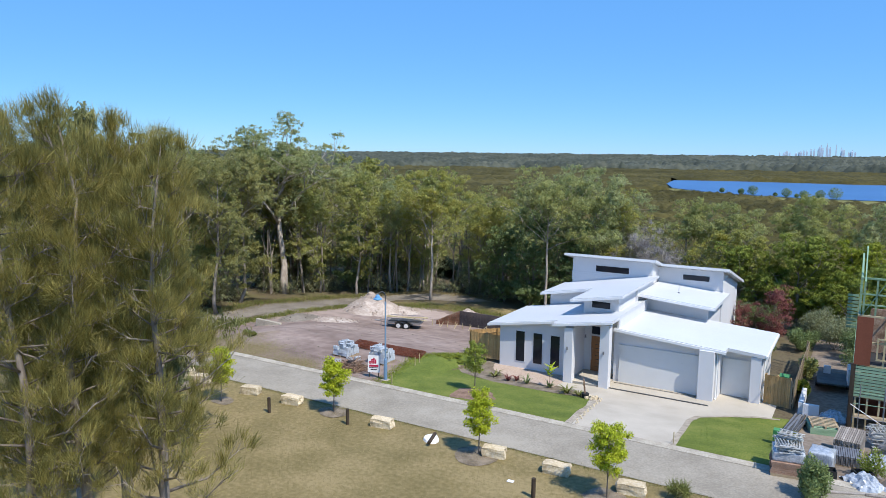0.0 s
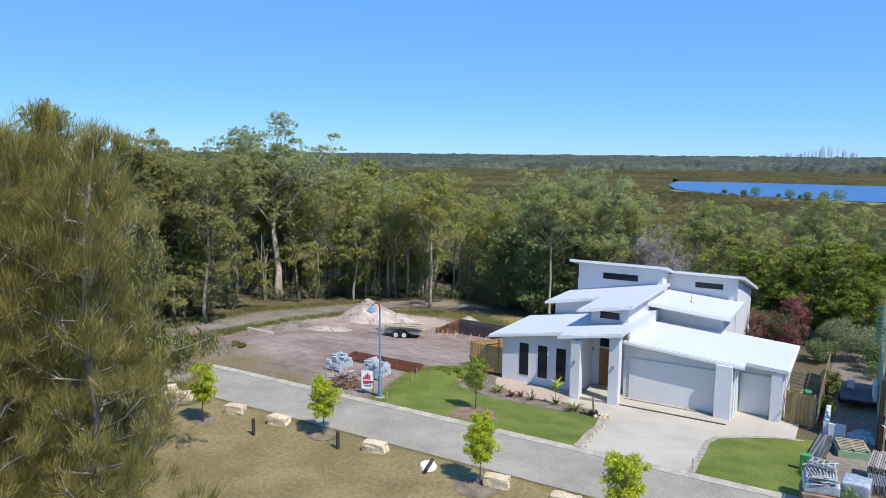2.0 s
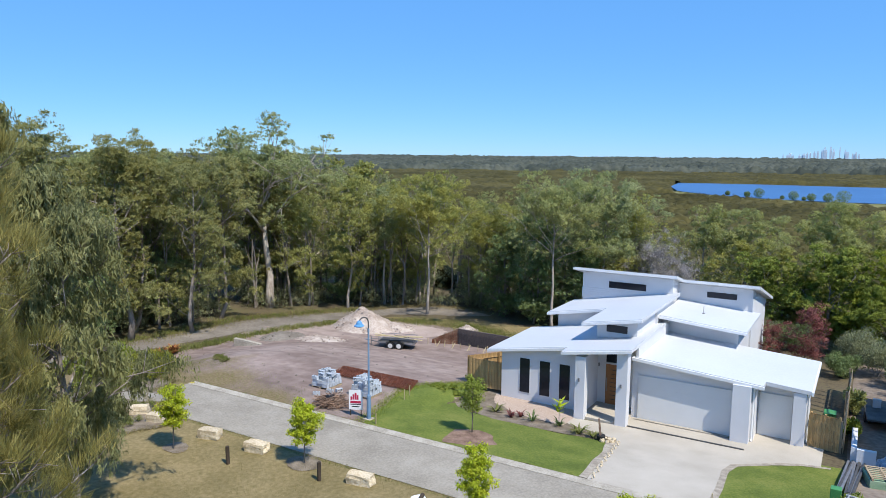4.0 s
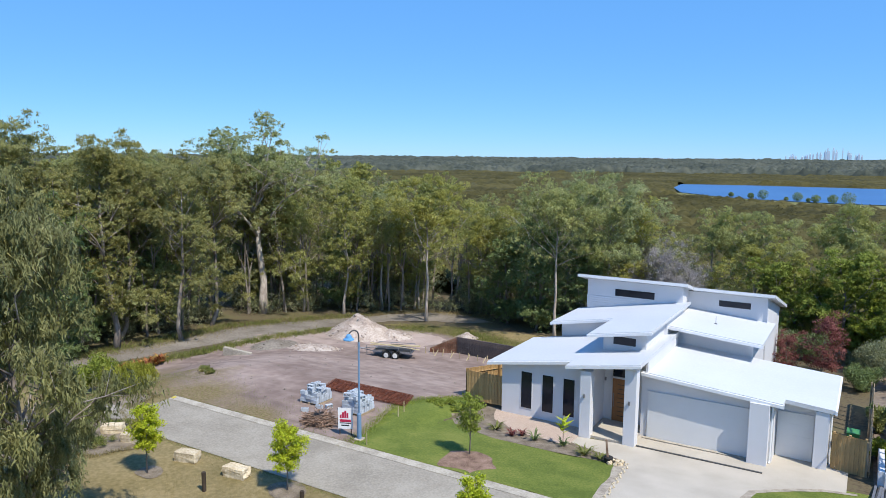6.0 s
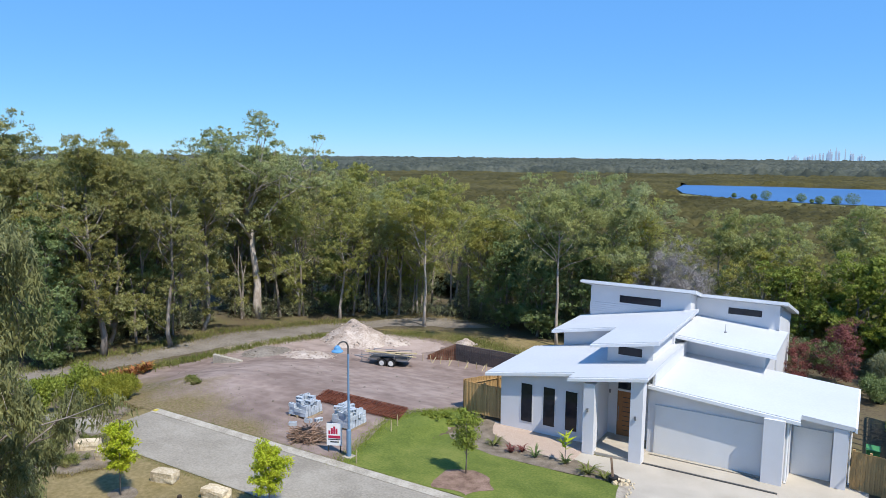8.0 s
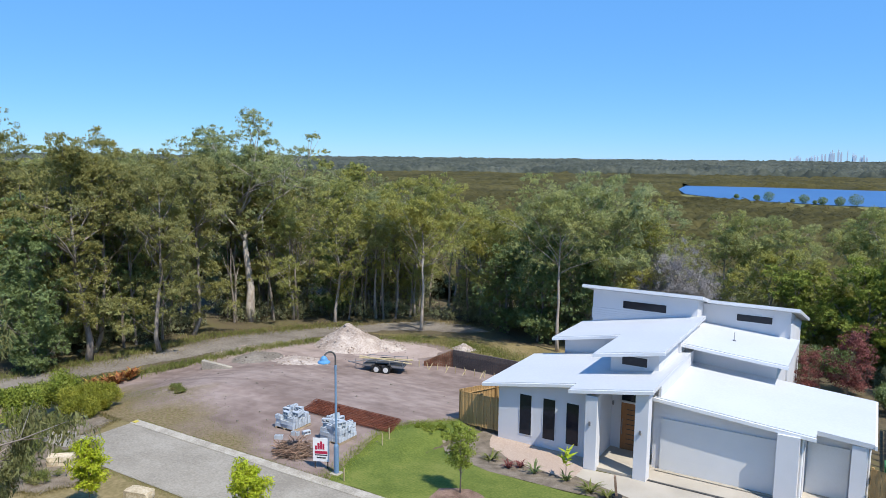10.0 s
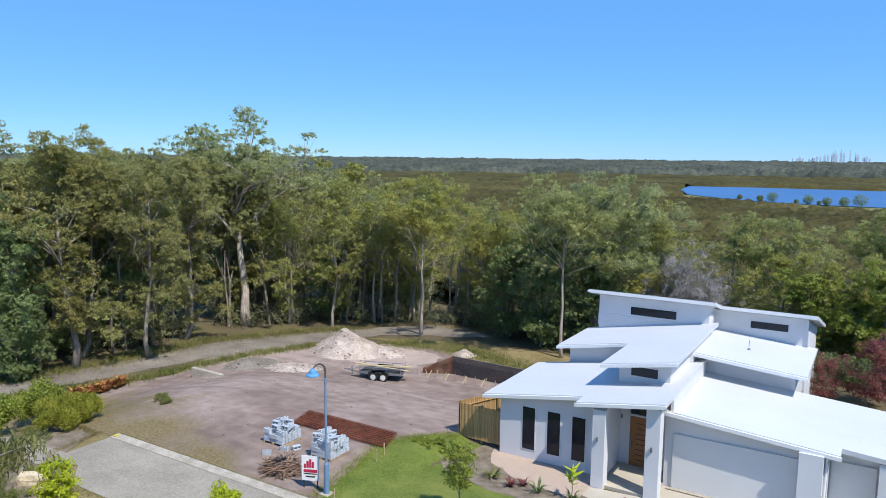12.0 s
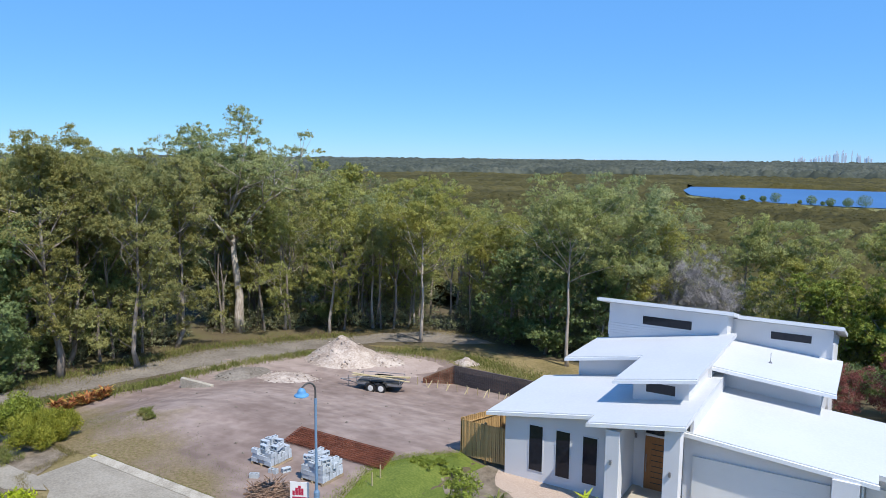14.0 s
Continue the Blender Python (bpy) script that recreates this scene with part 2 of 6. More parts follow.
DEADWOOD = material("dead_grey_wood", [(0.24, 0.22, 0.22), (0.34, 0.32, 0.31)], 1, 9, 0.9, 0.3)
GREYBLOCK = material("grey_concrete_block", [(0.36, 0.40, 0.45), (0.46, 0.50, 0.54), (0.52, 0.55, 0.58)], 2, 40, 0.9, 0.3, rand=0.12)
GREYBLOCK_DARK = material("dark_damp_proofing", [(0.085, 0.070, 0.068), (0.13, 0.105, 0.10), (0.165, 0.12, 0.105)], 0.8, 9, 0.8, 0.2)
PALLETWOOD = material("pallet_timber", [(0.30, 0.23, 0.15), (0.42, 0.33, 0.22)], 3, 30, 0.85, 0.2, rand=0.15)
BLUEPAINT = material("blue_pole_paint", [(0.13, 0.22, 0.34), (0.17, 0.27, 0.40)], 1, 20, 0.45, 0.03)
BLUEHEAD = material("bright_blue_lamp_paint", [(0.08, 0.24, 0.46), (0.11, 0.29, 0.52)], 1, 20, 0.4, 0.02)
LENS = material("milky_lamp_glass", [(0.6, 0.62, 0.62), (0.68, 0.7, 0.7)], 1, 20, 0.3, 0)
SIGNWHITE = material("white_sign_board", [(0.74, 0.74, 0.75), (0.8, 0.8, 0.8)], 1, 10, 0.5, 0)
SIGNRED = material("crimson_print", [(0.40, 0.02, 0.06), (0.46, 0.03, 0.08)], 1, 10, 0.5, 0)
RUST = material("rusty_steel_bar", [(0.11, 0.035, 0.02), (0.19, 0.06, 0.032), (0.26, 0.09, 0.05)], 2, 30, 0.9, 0.3)
STICKS = material("dead_sticks", [(0.15, 0.09, 0.06), (0.25, 0.16, 0.11), (0.34, 0.25, 0.19)], 2, 15, 0.9, 0.3, rand=0.3)
STEEL = material("galvanised_steel", [(0.20, 0.20, 0.21), (0.32, 0.32, 0.33)], 2, 25, 0.55, 0.1, metal=0.6)
DARKSTEEL = material("dark_weathered_steel", [(0.06, 0.06, 0.062), (0.12, 0.115, 0.11)], 2, 25, 0.6, 0.15, metal=0.3)
TYRE = material("black_rubber", [(0.018, 0.018, 0.018), (0.03, 0.03, 0.03)], 3, 30, 0.8, 0.2)
RIM = material("white_wheel_rim", [(0.55, 0.55, 0.54), (0.66, 0.66, 0.65)], 2, 20, 0.5, 0.05)
RUBBLE = material("pale_crushed_rubble", [(0.28, 0.222, 0.182), (0.40, 0.328, 0.278), (0.52, 0.446, 0.385)], 0.9, 7, 0.95, 0.8, 9)
SAND = material("pale_sandy_soil", [(0.34, 0.262, 0.222), (0.44, 0.350, 0.305)], 0.5, 8, 0.95, 0.4, 15)
BOULDER = material("cream_sandstone", [(0.42, 0.33, 0.21), (0.56, 0.46, 0.31), (0.66, 0.57, 0.42)], 1.5, 12, 0.9, 0.6, 8, rand=0.1)
POSTWOOD = material("dark_bollard_timber", [(0.035, 0.026, 0.018), (0.07, 0.05, 0.035)], 3, 25, 0.85, 0.3, streak=(6, 6, 0.6))
PALING = material("treated_pine_paling", [(0.335, 0.207, 0.085), (0.435, 0.280, 0.122), (0.515, 0.343, 0.162)], 1.5, 20, 0.8, 0.25, rand=0.16, streak=(5, 5, 0.5))
PIPE = material("white_plastic", [(0.7, 0.7, 0.7), (0.78, 0.78, 0.78)], 2, 20, 0.5, 0)
REDLEAF = material("cordyline_leaves", [(0.24, 0.060, 0.030), (0.34, 0.14, 0.045), (0.44, 0.36, 0.09)], 2.5, 9, 0.6, 0, island=0.35, translucent=0.25)
YELLOWSHRUB = material("yellow_green_shrub_leaves", [(0.20, 0.215, 0.025), (0.29, 0.295, 0.036), (0.38, 0.36, 0.055)], 1.2, 6, 0.6, 0, island=0.25, translucent=0.35)
YELLOWPAINT = material("faded_yellow_paint", [(0.45, 0.36, 0.06), (0.60, 0.50, 0.12)], 4, 30, 0.8, 0.1)
TUFT = material("grass_blades", [(0.13, 0.155, 0.035), (0.20, 0.215, 0.06), (0.29, 0.26, 0.11)], 0.4, 4, 0.8, 0, island=0.3, translucent=0.3)
GREENTIMBER = material("green_treated_board", [(0.16, 0.27, 0.17), (0.22, 0.34, 0.22), (0.28, 0.38, 0.26)], 1.5, 20, 0.8, 0.15, rand=0.15, streak=(0.6, 6, 6))
FRAMEPINE = material("pale_frame_pine", [(0.40, 0.32, 0.18), (0.50, 0.42, 0.26)], 2, 20, 0.8, 0.15, rand=0.12)
REDBOARD = material("red_brown_sheeting", [(0.17, 0.055, 0.03), (0.23, 0.075, 0.042)], 1, 15, 0.8, 0.1)
WRAP = material("plastic_wrap", [(0.26, 0.29, 0.33), (0.46, 0.49, 0.54)], 3, 12, 0.2, 0.6, 6, spec=0.6)
BINGREEN = material("green_plastic", [(0.05, 0.20, 0.07), (0.07, 0.26, 0.09)], 2, 20, 0.5, 0)
# near-black that puts the shade inside the open frame into the colour
INTERIORSHADE = material("interior_shade", [(0.02, 0.02, 0.022), (0.035, 0.034, 0.033)], 1, 10, 0.9, 0)
PALEFRAME = material("pale_galvanised_tube", [(0.38, 0.38, 0.37), (0.52, 0.52, 0.50)], 2, 25, 0.5, 0.1, metal=0.2, rand=0.15)
WEATHERED = material("weathered_grey_lengths", [(0.22, 0.19, 0.165), (0.32, 0.285, 0.25)], 2, 25, 0.85, 0.2, rand=0.3)
PACKTIMBER = material("strapped_brown_timber", [(0.20, 0.125, 0.09), (0.30, 0.20, 0.15)], 2, 25, 0.85, 0.2, rand=0.3)


# ---- shapes ----
def mesh_of(bm, name):
    me = bpy.data.meshes.new(name)
    bm.to_mesh(me)
    bm.free()
    return me


def part(name, bm, mat, parent=None, label="", smooth=False):
    """One mesh object, under a thing or part."""
    me = bm if isinstance(bm, bpy.types.Mesh) else mesh_of(bm, name)
    if not me.materials:
        me.materials.append(mat)
    if smooth:
        for p in me.polygons:
            p.use_smooth = True
    ob = new(name, me)
    ob.parent = parent
    if label:
        tagged(ob, label)
    return ob


def thing(name, at, label, category, group="", kind="", rz=0.0):
    """An Empty at a thing's base."""
    ob = new(name)
    ob.empty_display_size = 0.2
    ob.matrix_basis = pose(*at, 0, 0, rz)
    return tagged(ob, label, category, group, kind)


def box(bm, x0, x1, y0, y1, z0, z1, bevel=0.0):
    r = bmesh.ops.create_cube(bm, size=1.0, matrix=Matrix.Translation(((x0 + x1) / 2, (y0 + y1) / 2, (z0 + z1) / 2)) @ Matrix.Diagonal((x1 - x0, y1 - y0, z1 - z0, 1)))
    if bevel:
        es = list({e for v in r["verts"] for e in v.link_edges})
        bmesh.ops.bevel(bm, geom=es, offset=bevel, segments=2, affect="EDGES", profile=0.5)
    return bm


def boxes(*rows, bevel=0.0):
    bm = bmesh.new()
    for r in rows:
        box(bm, *r, bevel=bevel)
    return bm


def prism(bm, outline, bottom, top):
    """A solid over a plan outline, between two height functions of x and y."""
    lo = [bm.verts.new((x, y, bottom(x, y))) for x, y in outline]
    hi = [bm.verts.new((x, y, top(x, y))) for x, y in outline]
    bm.faces.new(lo[::-1])
    bm.faces.new(hi)
    n = len(lo)
    for i in range(n):
        bm.faces.new((lo[i], lo[(i + 1) % n], hi[(i + 1) % n], hi[i]))
    bmesh.ops.recalc_face_normals(bm, faces=bm.faces)
    return bm


def tube(bm, points, radii, sides=8):
    """A tapered round bar along points."""
    rings = []
    for i, p in enumerate(points):
        p = Vector(p)
        d = (Vector(points[min(i + 1, len(points) - 1)]) - Vector(points[max(i - 1, 0)])).normalized()
        a = d.orthogonal().normalized()
        b = d.cross(a)
        rings.append([bm.verts.new(p + radii[i] * (math.cos(2 * math.pi * k / sides) * a + math.sin(2 * math.pi * k / sides) * b)) for k in range(sides)])
    for r, s in zip(rings, rings[1:]):
        # ring starts can drift: join each to its nearest
        off = min(range(sides), key=lambda o: (s[o].co - r[0].co).length)
        for k in range(sides):
            bm.faces.new((r[k], r[(k + 1) % sides], s[(k + 1 + off) % sides], s[(k + off) % sides]))
    bm.faces.new(rings[0][::-1])
    bm.faces.new(rings[-1])
    return bm


def smoothstep(a, b, x):
    t = min(1.0, max(0.0, (x - a) / (b - a)))
    return t * t * (3 - 2 * t)


def lerp_table(rows, x):
    if x <= rows[0][0]:
        return rows[0][1]
    for (a, u), (b, v) in zip(rows, rows[1:]):
        if x <= b:
            return u + (v - u) * (x - a) / (b - a)
    return rows[-1][1]


# ---- the lie of the land ----
LOT = [(-10.2, 1.05), (-6.8, 0.92), (-2.6, 0.74), (0.3, 0.32), (4, -0.4), (9, -1.3), (14, -1.6), (30, -2.2), (60, -5.0), (110, -8.5), (200, -9.0)]
PAD = [(-10.2, 1.05), (-8.0, 0.85), (-5.0, 0.42), (-2.2, 0.04), (-1.5, 0.0), (20, 0.0), (26, -1.6), (34, -2.6), (60, -5.5), (110, -8.5), (200, -9.0)]


FAR = [(110, -8.5), (200, -9.0), (900, -9.0), (1300, -2.0), (2200, 6.0)]


def height(x, y):
    far = math.hypot(x - 12, y + 30)
    if far > 230:
        return lerp_table(FAR, far)
    if y <= -10.2:
        z = 1.05
    else:
        u = smoothstep(-2.7, -1.2, x)
        z = lerp_table(LOT, y) * (1 - u) + lerp_table(PAD, y) * u
    w = smoothstep(-16.5, -28, x)
    return z * (1 - w) + min(z, -1.3) * w


# ---- ground ----
def spaced(dense0, dense1, step, far, grow=1.18):
    xs = list(np.arange(dense0, dense1 + 1e-6, step))
    d, x = step, xs[-1]
    while x < far:
        d *= grow
        x += d
        xs.append(x)
    d, x = step, xs[0]
    while x > -far:
        d *= grow
        x -= d
        xs.insert(0, x)
    return xs


def sheet(name, xs, ys, mat, zf):
    verts = [(x, y, zf(x, y)) for y in ys for x in xs]
    w = len(xs)
    faces = [(j * w + i, j * w + i + 1, (j + 1) * w + i + 1, (j + 1) * w + i) for j in range(len(ys) - 1) for i in range(w - 1)]
    me = bpy.data.meshes.new(name)
    me.from_pydata(verts, [], faces)
    me.materials.append(mat)
    for p in me.polygons:
        p.use_smooth = True
    return me


def ground_z(x, y):
    return height(x, y) - 0.022 + (0.02 * noise.noise((x * 0.3, y * 0.3, 0)) if y < -16 else 0)


ground_mesh = sheet("ground", spaced(-46, 34, 0.8, 4200), spaced(-46, 40, 0.8, 4200), LITTER, ground_z)
ground_mesh.materials.append(MARSH)
ground_mesh.materials.append(PARK)
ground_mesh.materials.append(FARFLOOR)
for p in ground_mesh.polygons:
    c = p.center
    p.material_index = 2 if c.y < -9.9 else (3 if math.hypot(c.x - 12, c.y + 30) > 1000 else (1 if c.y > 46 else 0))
tagged(new("ground", ground_mesh), "ground of dry grass, leaf litter and wetland", "ground", kind="structure")

from mathutils.geometry import delaunay_2d_cdt


def patch(name, outline, mat, label, category="ground", lift=0.0, step=0.6, wobble=0.0, zf=None):
    """A ground cover over a plan outline, lying on the land."""
    zf = zf or height
    lift = 0.4 * lift
    pts = []
    n = len(outline)
    for i in range(n):
        a, b = Vector(outline[i]), Vector(outline[(i + 1) % n])
        k = max(1, int((b - a).length / (step * 0.5)))
        for j in range(k):
            q = a.lerp(b, j / k)
            if wobble:
                q = q + Vector((noise.noise((q.x * 0.9, q.y * 0.9, 3.1)), noise.noise((q.x * 0.9, q.y * 0.9, 7.7)))) * wobble
            pts.append(q)
    edges = [(i, (i + 1) % len(pts)) for i in range(len(pts))]
    inside = list(pts)
    x0, x1 = min(p.x for p in pts), max(p.x for p in pts)
    y0, y1 = min(p.y for p in pts), max(p.y for p in pts)
    for gx in np.arange(x0 + step / 2, x1, step):
        for gy in np.arange(y0 + step / 2, y1, step):
            inside.append(Vector((gx, gy)))
    v, e, f, *_ = delaunay_2d_cdt(inside, edges, [list(range(len(pts)))], 2, 1e-4)
    me = bpy.data.meshes.new(name)
    me.from_pydata([(q.x, q.y, zf(q.x, q.y) + lift) for q in v], [], [t if (v[t[1]] - v[t[0]]).cross(v[t[2]] - v[t[0]]) > 0 else t[::-1] for t in f])
    me.materials.append(mat)
    for p in me.polygons:
        p.use_smooth = True
    return tagged(new(name, me), label, category, kind="structure")


patch("dirt_lot", [(-30, -10.6), (-2.4, -10.6), (-2.9, -8), (-3.8, -4), (-3.2, -2.1), (-2.3, 0.2), (-2.4, 8), (-5, 14), (-12, 17), (-16, 21), (-24, 17), (-29, 8), (-27, 2), (-30, -4)], LOTSOIL, "bare graded soil of a vacant building lot", lift=0.0, step=0.8, wobble=0.25)
patch("lawn", [(-2.7, -10.15), (8.65, -10.15), (8.35, -6), (7.9, -4.1), (5.5, -4.45), (1.8, -4.55), (-1.0, -3.6), (-1.7, -2.6), (-1.0, 0.2), (-2.4, 0.25), (-3.6, -2.1), (-4.3, -4.0), (-3.3, -8.0)], LAWN, "green mown front lawn", lift=0.06, wobble=0.15)
patch("lawn_strip", [(14.0, -10.15), (18.5, -10.15), (18.3, -4), (18.1, -0.6), (16.9, -0.7), (16.3, -1.2), (15.1, -1.9), (13.85, -3.4), (13.65, -4.5)], LAWN, "green mown lawn strip beside the driveway", lift=0.03)
patch("driveway", [(9.0, -10.3), (13.8, -10.3), (13.45, -4.5), (13.65, -3.4), (15.1, -1.9), (16.3, -1.2), (17.2, -1.0), (17.2, 1.9), (7.6, 1.9), (7.4, -0.9), (5.0, -1.2), (5.0, -2.2), (8.2, -3.5), (8.6, -6)], DRIVE, "pale exposed aggregate concrete driveway", lift=0.045)
patch("garden_bed", [(-1.0, 0.3), (-1.8, -2.6), (-1.0, -3.6), (1.8, -4.55), (5.5, -4.45), (7.9, -4.1), (8.2, -3.4), (5.0, -2.2), (5.0, 0.2)], MULCH, "grey mulched garden bed in front of the house", lift=0.08)
patch("pebble_bed", [(-0.4, 0.2), (0.2, -1.3), (2.3, -2.6), (5.1, -2.9), (5.1, 0.2)], PEBBLE, "pink pebble strip along the house wall", lift=0.11, wobble=0.15)
patch("pebble_border", [(13.76, -10.1), (14.06, -10.1), (13.72, -4.6), (13.92, -3.5), (15.2, -2.05), (16.35, -1.32), (17.6, -1.05), (17.6, -0.85), (16.25, -1.1), (15.05, -1.8), (13.6, -3.35), (13.42, -4.6)], EDGEGRAVEL, "tan pebble border between driveway and lawn strip", lift=0.07, step=0.4, wobble=0.05)
patch("pebble_border", [(8.98, -10.1), (8.6, -10.1), (8.3, -6), (7.85, -4.1), (8.0, -3.6), (8.3, -4.0), (8.62, -6)], EDGEGRAVEL, "tan pebble border between lawn and driveway", lift=0.07, step=0.4, wobble=0.05)
patch("access_track", [(-60, -22), (-38, -10.5), (-34.8, -5.5), (-34.4, -3.5), (-33.2, 1.4), (-32.4, 5.8), (-31.8, 11.1), (-29.8, 15.7), (-27.2, 20.1), (-25.0, 24.2), (-22.4, 27.6), (-18.5, 29.2), (-14.8, 27.3), (-16.5, 25.6), (-19.8, 24.0), (-23.0, 21.5), (-25.3, 17.8), (-26.5, 12.4), (-28.0, 7.7), (-29.3, 3.5), (-30.3, -0.4), (-31.7, -5.1), (-33.0, -7.6), (-40, -16), (-60, -28)], TRACK, "grey gravel access track along the bush", lift=0.01, step=1.0, wobble=0.6)
road_out = [(-15.1, -10.7), (60, -10.7), (60, -14.65), (-12.0, -14.4), (-13.4, -13.3), (-15.1, -12.9)]
patch("road", road_out, CONCRETE, "pale grey concrete lane", "road", lift=0.02)
kerb = bmesh.new()
prism(kerb, [(-15.1, -10.7), (60, -10.7), (60, -10.25), (-15.1, -10.25)], lambda x, y: 0.95, lambda x, y: 1.12 if y > -10.5 else 1.08)
kerb_end = boxes((-15.04, -14.82, -10.6, -10.35, 1.085, 1.126))
tagged(part("kerb_paint", kerb_end, YELLOWPAINT), "faded yellow paint mark on the kerb's end", "paint mark", kind="structure")
tagged(part("kerb", kerb, KERB), "pale concrete kerb along the lane", "kerb", kind="structure")

# lake
lake = bmesh.new()
lake_pts = [(-132, 628), (-118, 540), (-95, 462), (-70, 428), (-43, 404), (-15, 392), (16, 388), (60, 392), (110, 420), (130, 500), (120, 600), (60, 640), (9, 632), (-60, 640)]
marsh_pts = [(-95, 462), (-70, 428), (-43, 404), (-15, 392), (16, 388), (60, 392), (120, 415), (120, 370), (60, 345), (16, 343), (-30, 362), (-62, 388), (-100, 425)]


def inside(x, y, poly):
    hit = False
    for (ax, ay), (bx, by) in zip(poly, poly[1:] + poly[:1]):
        if (ay > y) != (by > y) and x < (bx - ax) * (y - ay) / (by - ay) + ax:
            hit = not hit
    return hit


marsh = bmesh.new()
marsh.faces.new([marsh.verts.new((x, y, -8.2)) for x, y in marsh_pts])
bmesh.ops.triangulate(marsh, faces=marsh.faces)
tagged(part("marsh", marsh, MARSHGRASS), "flat yellow-green marsh grass before the lake", "marsh", kind="structure")
lake.faces.new([lake.verts.new((x, y, -7.9)) for x, y in lake_pts])
bmesh.ops.triangulate(lake, faces=lake.faces)
tagged(part("lake", lake, WATER), "blue lake in the wetland", "water", kind="structure")

# ---- house ----
house = thing("house", (0, 0, 0), "white rendered modern house with stepped skillion roofs", "house")


def r1(x, y): return 2.92 + 0.16 * (x + 0.8)
def r3(x, y): return 4.2 + 0.172 * (x - 0.5)
def r4(x, y): return 4.79 - 0.083 * (x - 7.6)
def r5(x, y): return 3.6 - 0.075 * (x - 7.8)
def r6(x, y): return 6.69 - 0.25 * (y - 9.9)
def r7(x, y): return 6.25 - 0.25 * (y - 11.5)


def roof(name, outline, f, thick=0.2):
    bm = bmesh.new()
    prism(bm, outline, lambda x, y: f(x, y) - thick, f)
    ob = part("roof", bm, ROOF, house)
    return ob


roof("low", [(-0.8, -0.23), (4.25, -0.23), (4.25, -1.15), (8.1, -1.15), (8.1, 7.0), (-0.8, 6.1)], r1)
roof("garage", [(7.8, 0.3), (14.4, 0.3), (14.4, 1.15), (16.5, 1.15), (16.5, 7.4), (7.8, 7.4)], r5)
roof("mid", [(0.5, 5.8), (4.46, 5.8), (4.46, 1.4), (7.9, 1.4), (7.9, 10.6), (0.5, 10.6)], r3)
roof("mid_right", [(7.55, 6.2), (12.7, 6.2), (12.7, 12.2), (7.55, 12.2)], r4)
roof("top_left", [(0.7, 9.9), (7.8, 9.9), (7.8, 18), (0.7, 18)], r6)
roof("top_right", [(7.8, 11.5), (12.65, 11.5), (12.65, 19.3), (7.8, 19.3)], r7)


def wall(outline, top, bottom=-0.3, mat=WHITE, label=""):
    bm = bmesh.new()
    prism(bm, outline, lambda x, y: bottom, lambda x, y: top(x, y) - 0.21)
    return part("wall", bm, mat, house, label)


wall([(0, 0), (5.0, 0), (5.0, 1.9), (7.7, 1.9), (7.7, 6.0), (0, 6.0)], r1)
wall([(7.7, 0.72), (14.0, 0.72), (14.0, 1.9), (16.2, 1.9), (16.2, 7.2), (7.7, 7.2)], r5)
wall([(5.08, 2.2), (7.45, 2.2), (7.45, 6.0), (7.6, 6.0), (7.6, 10.0), (1.0, 10.0), (1.0, 6.4), (5.1, 6.4)], r3, 2.0)
wall([(7.42, 7.3), (12.1, 7.3), (12.1, 12.0), (7.42, 12.0)], r4, 2.0)
wall([(1.2, 10.4), (7.45, 10.4), (7.45, 17.6), (1.2, 17.6)], r6, -0.3)
wall([(7.45, 12.0), (12.2, 12.0), (12.2, 19), (7.45, 19)], r7, -0.3)
step_wall = bmesh.new()
prism(step_wall, [(7.96, 0.35), (8.085, 0.35), (8.085, 6.9), (7.96, 6.9)], lambda x, y: r5(x, y) - 0.1, lambda x, y: r1(x, y) - 0.205)
part("wall", step_wall, WHITE, house)
part("pillar", boxes((5.03, 5.6, -1.14, -0.6, -0.1, 3.55), bevel=0.01), WHITE, house)
part("pillar", boxes((7.3, 7.9, -1.0, -0.44, -0.1, 4.0), bevel=0.01), WHITE, house)
part("pillar", boxes((12.98, 13.85, 0.1, 0.8, -0.1, 3.0), bevel=0.01), WHITE, house)
part("pillar", boxes((15.7, 16.3, 1.2, 1.9, -0.1, 2.75), bevel=0.01), WHITE, house)


def window(x0, x1, y, z0, z1):
    w = part("window", boxes((x0 - 0.05, x1 + 0.05, y - 0.02, y + 0.05, z0 - 0.05, z1 + 0.05)), WHITE, house)
    part("pane", boxes((x0, x1, y - 0.03, y + 0.02, z0, z1)), GLASS, w)


for x0 in (1.21, 2.48, 3.7):
    window(x0, x0 + 0.62, 0, 0.53, 2.59)
window(5.66, 6.89, 2.2, 4.32, 4.75)
window(3.1, 5.68, 10.4, 5.37, 5.83)
window(9.35, 11.24, 12.0, 5.11, 5.5)

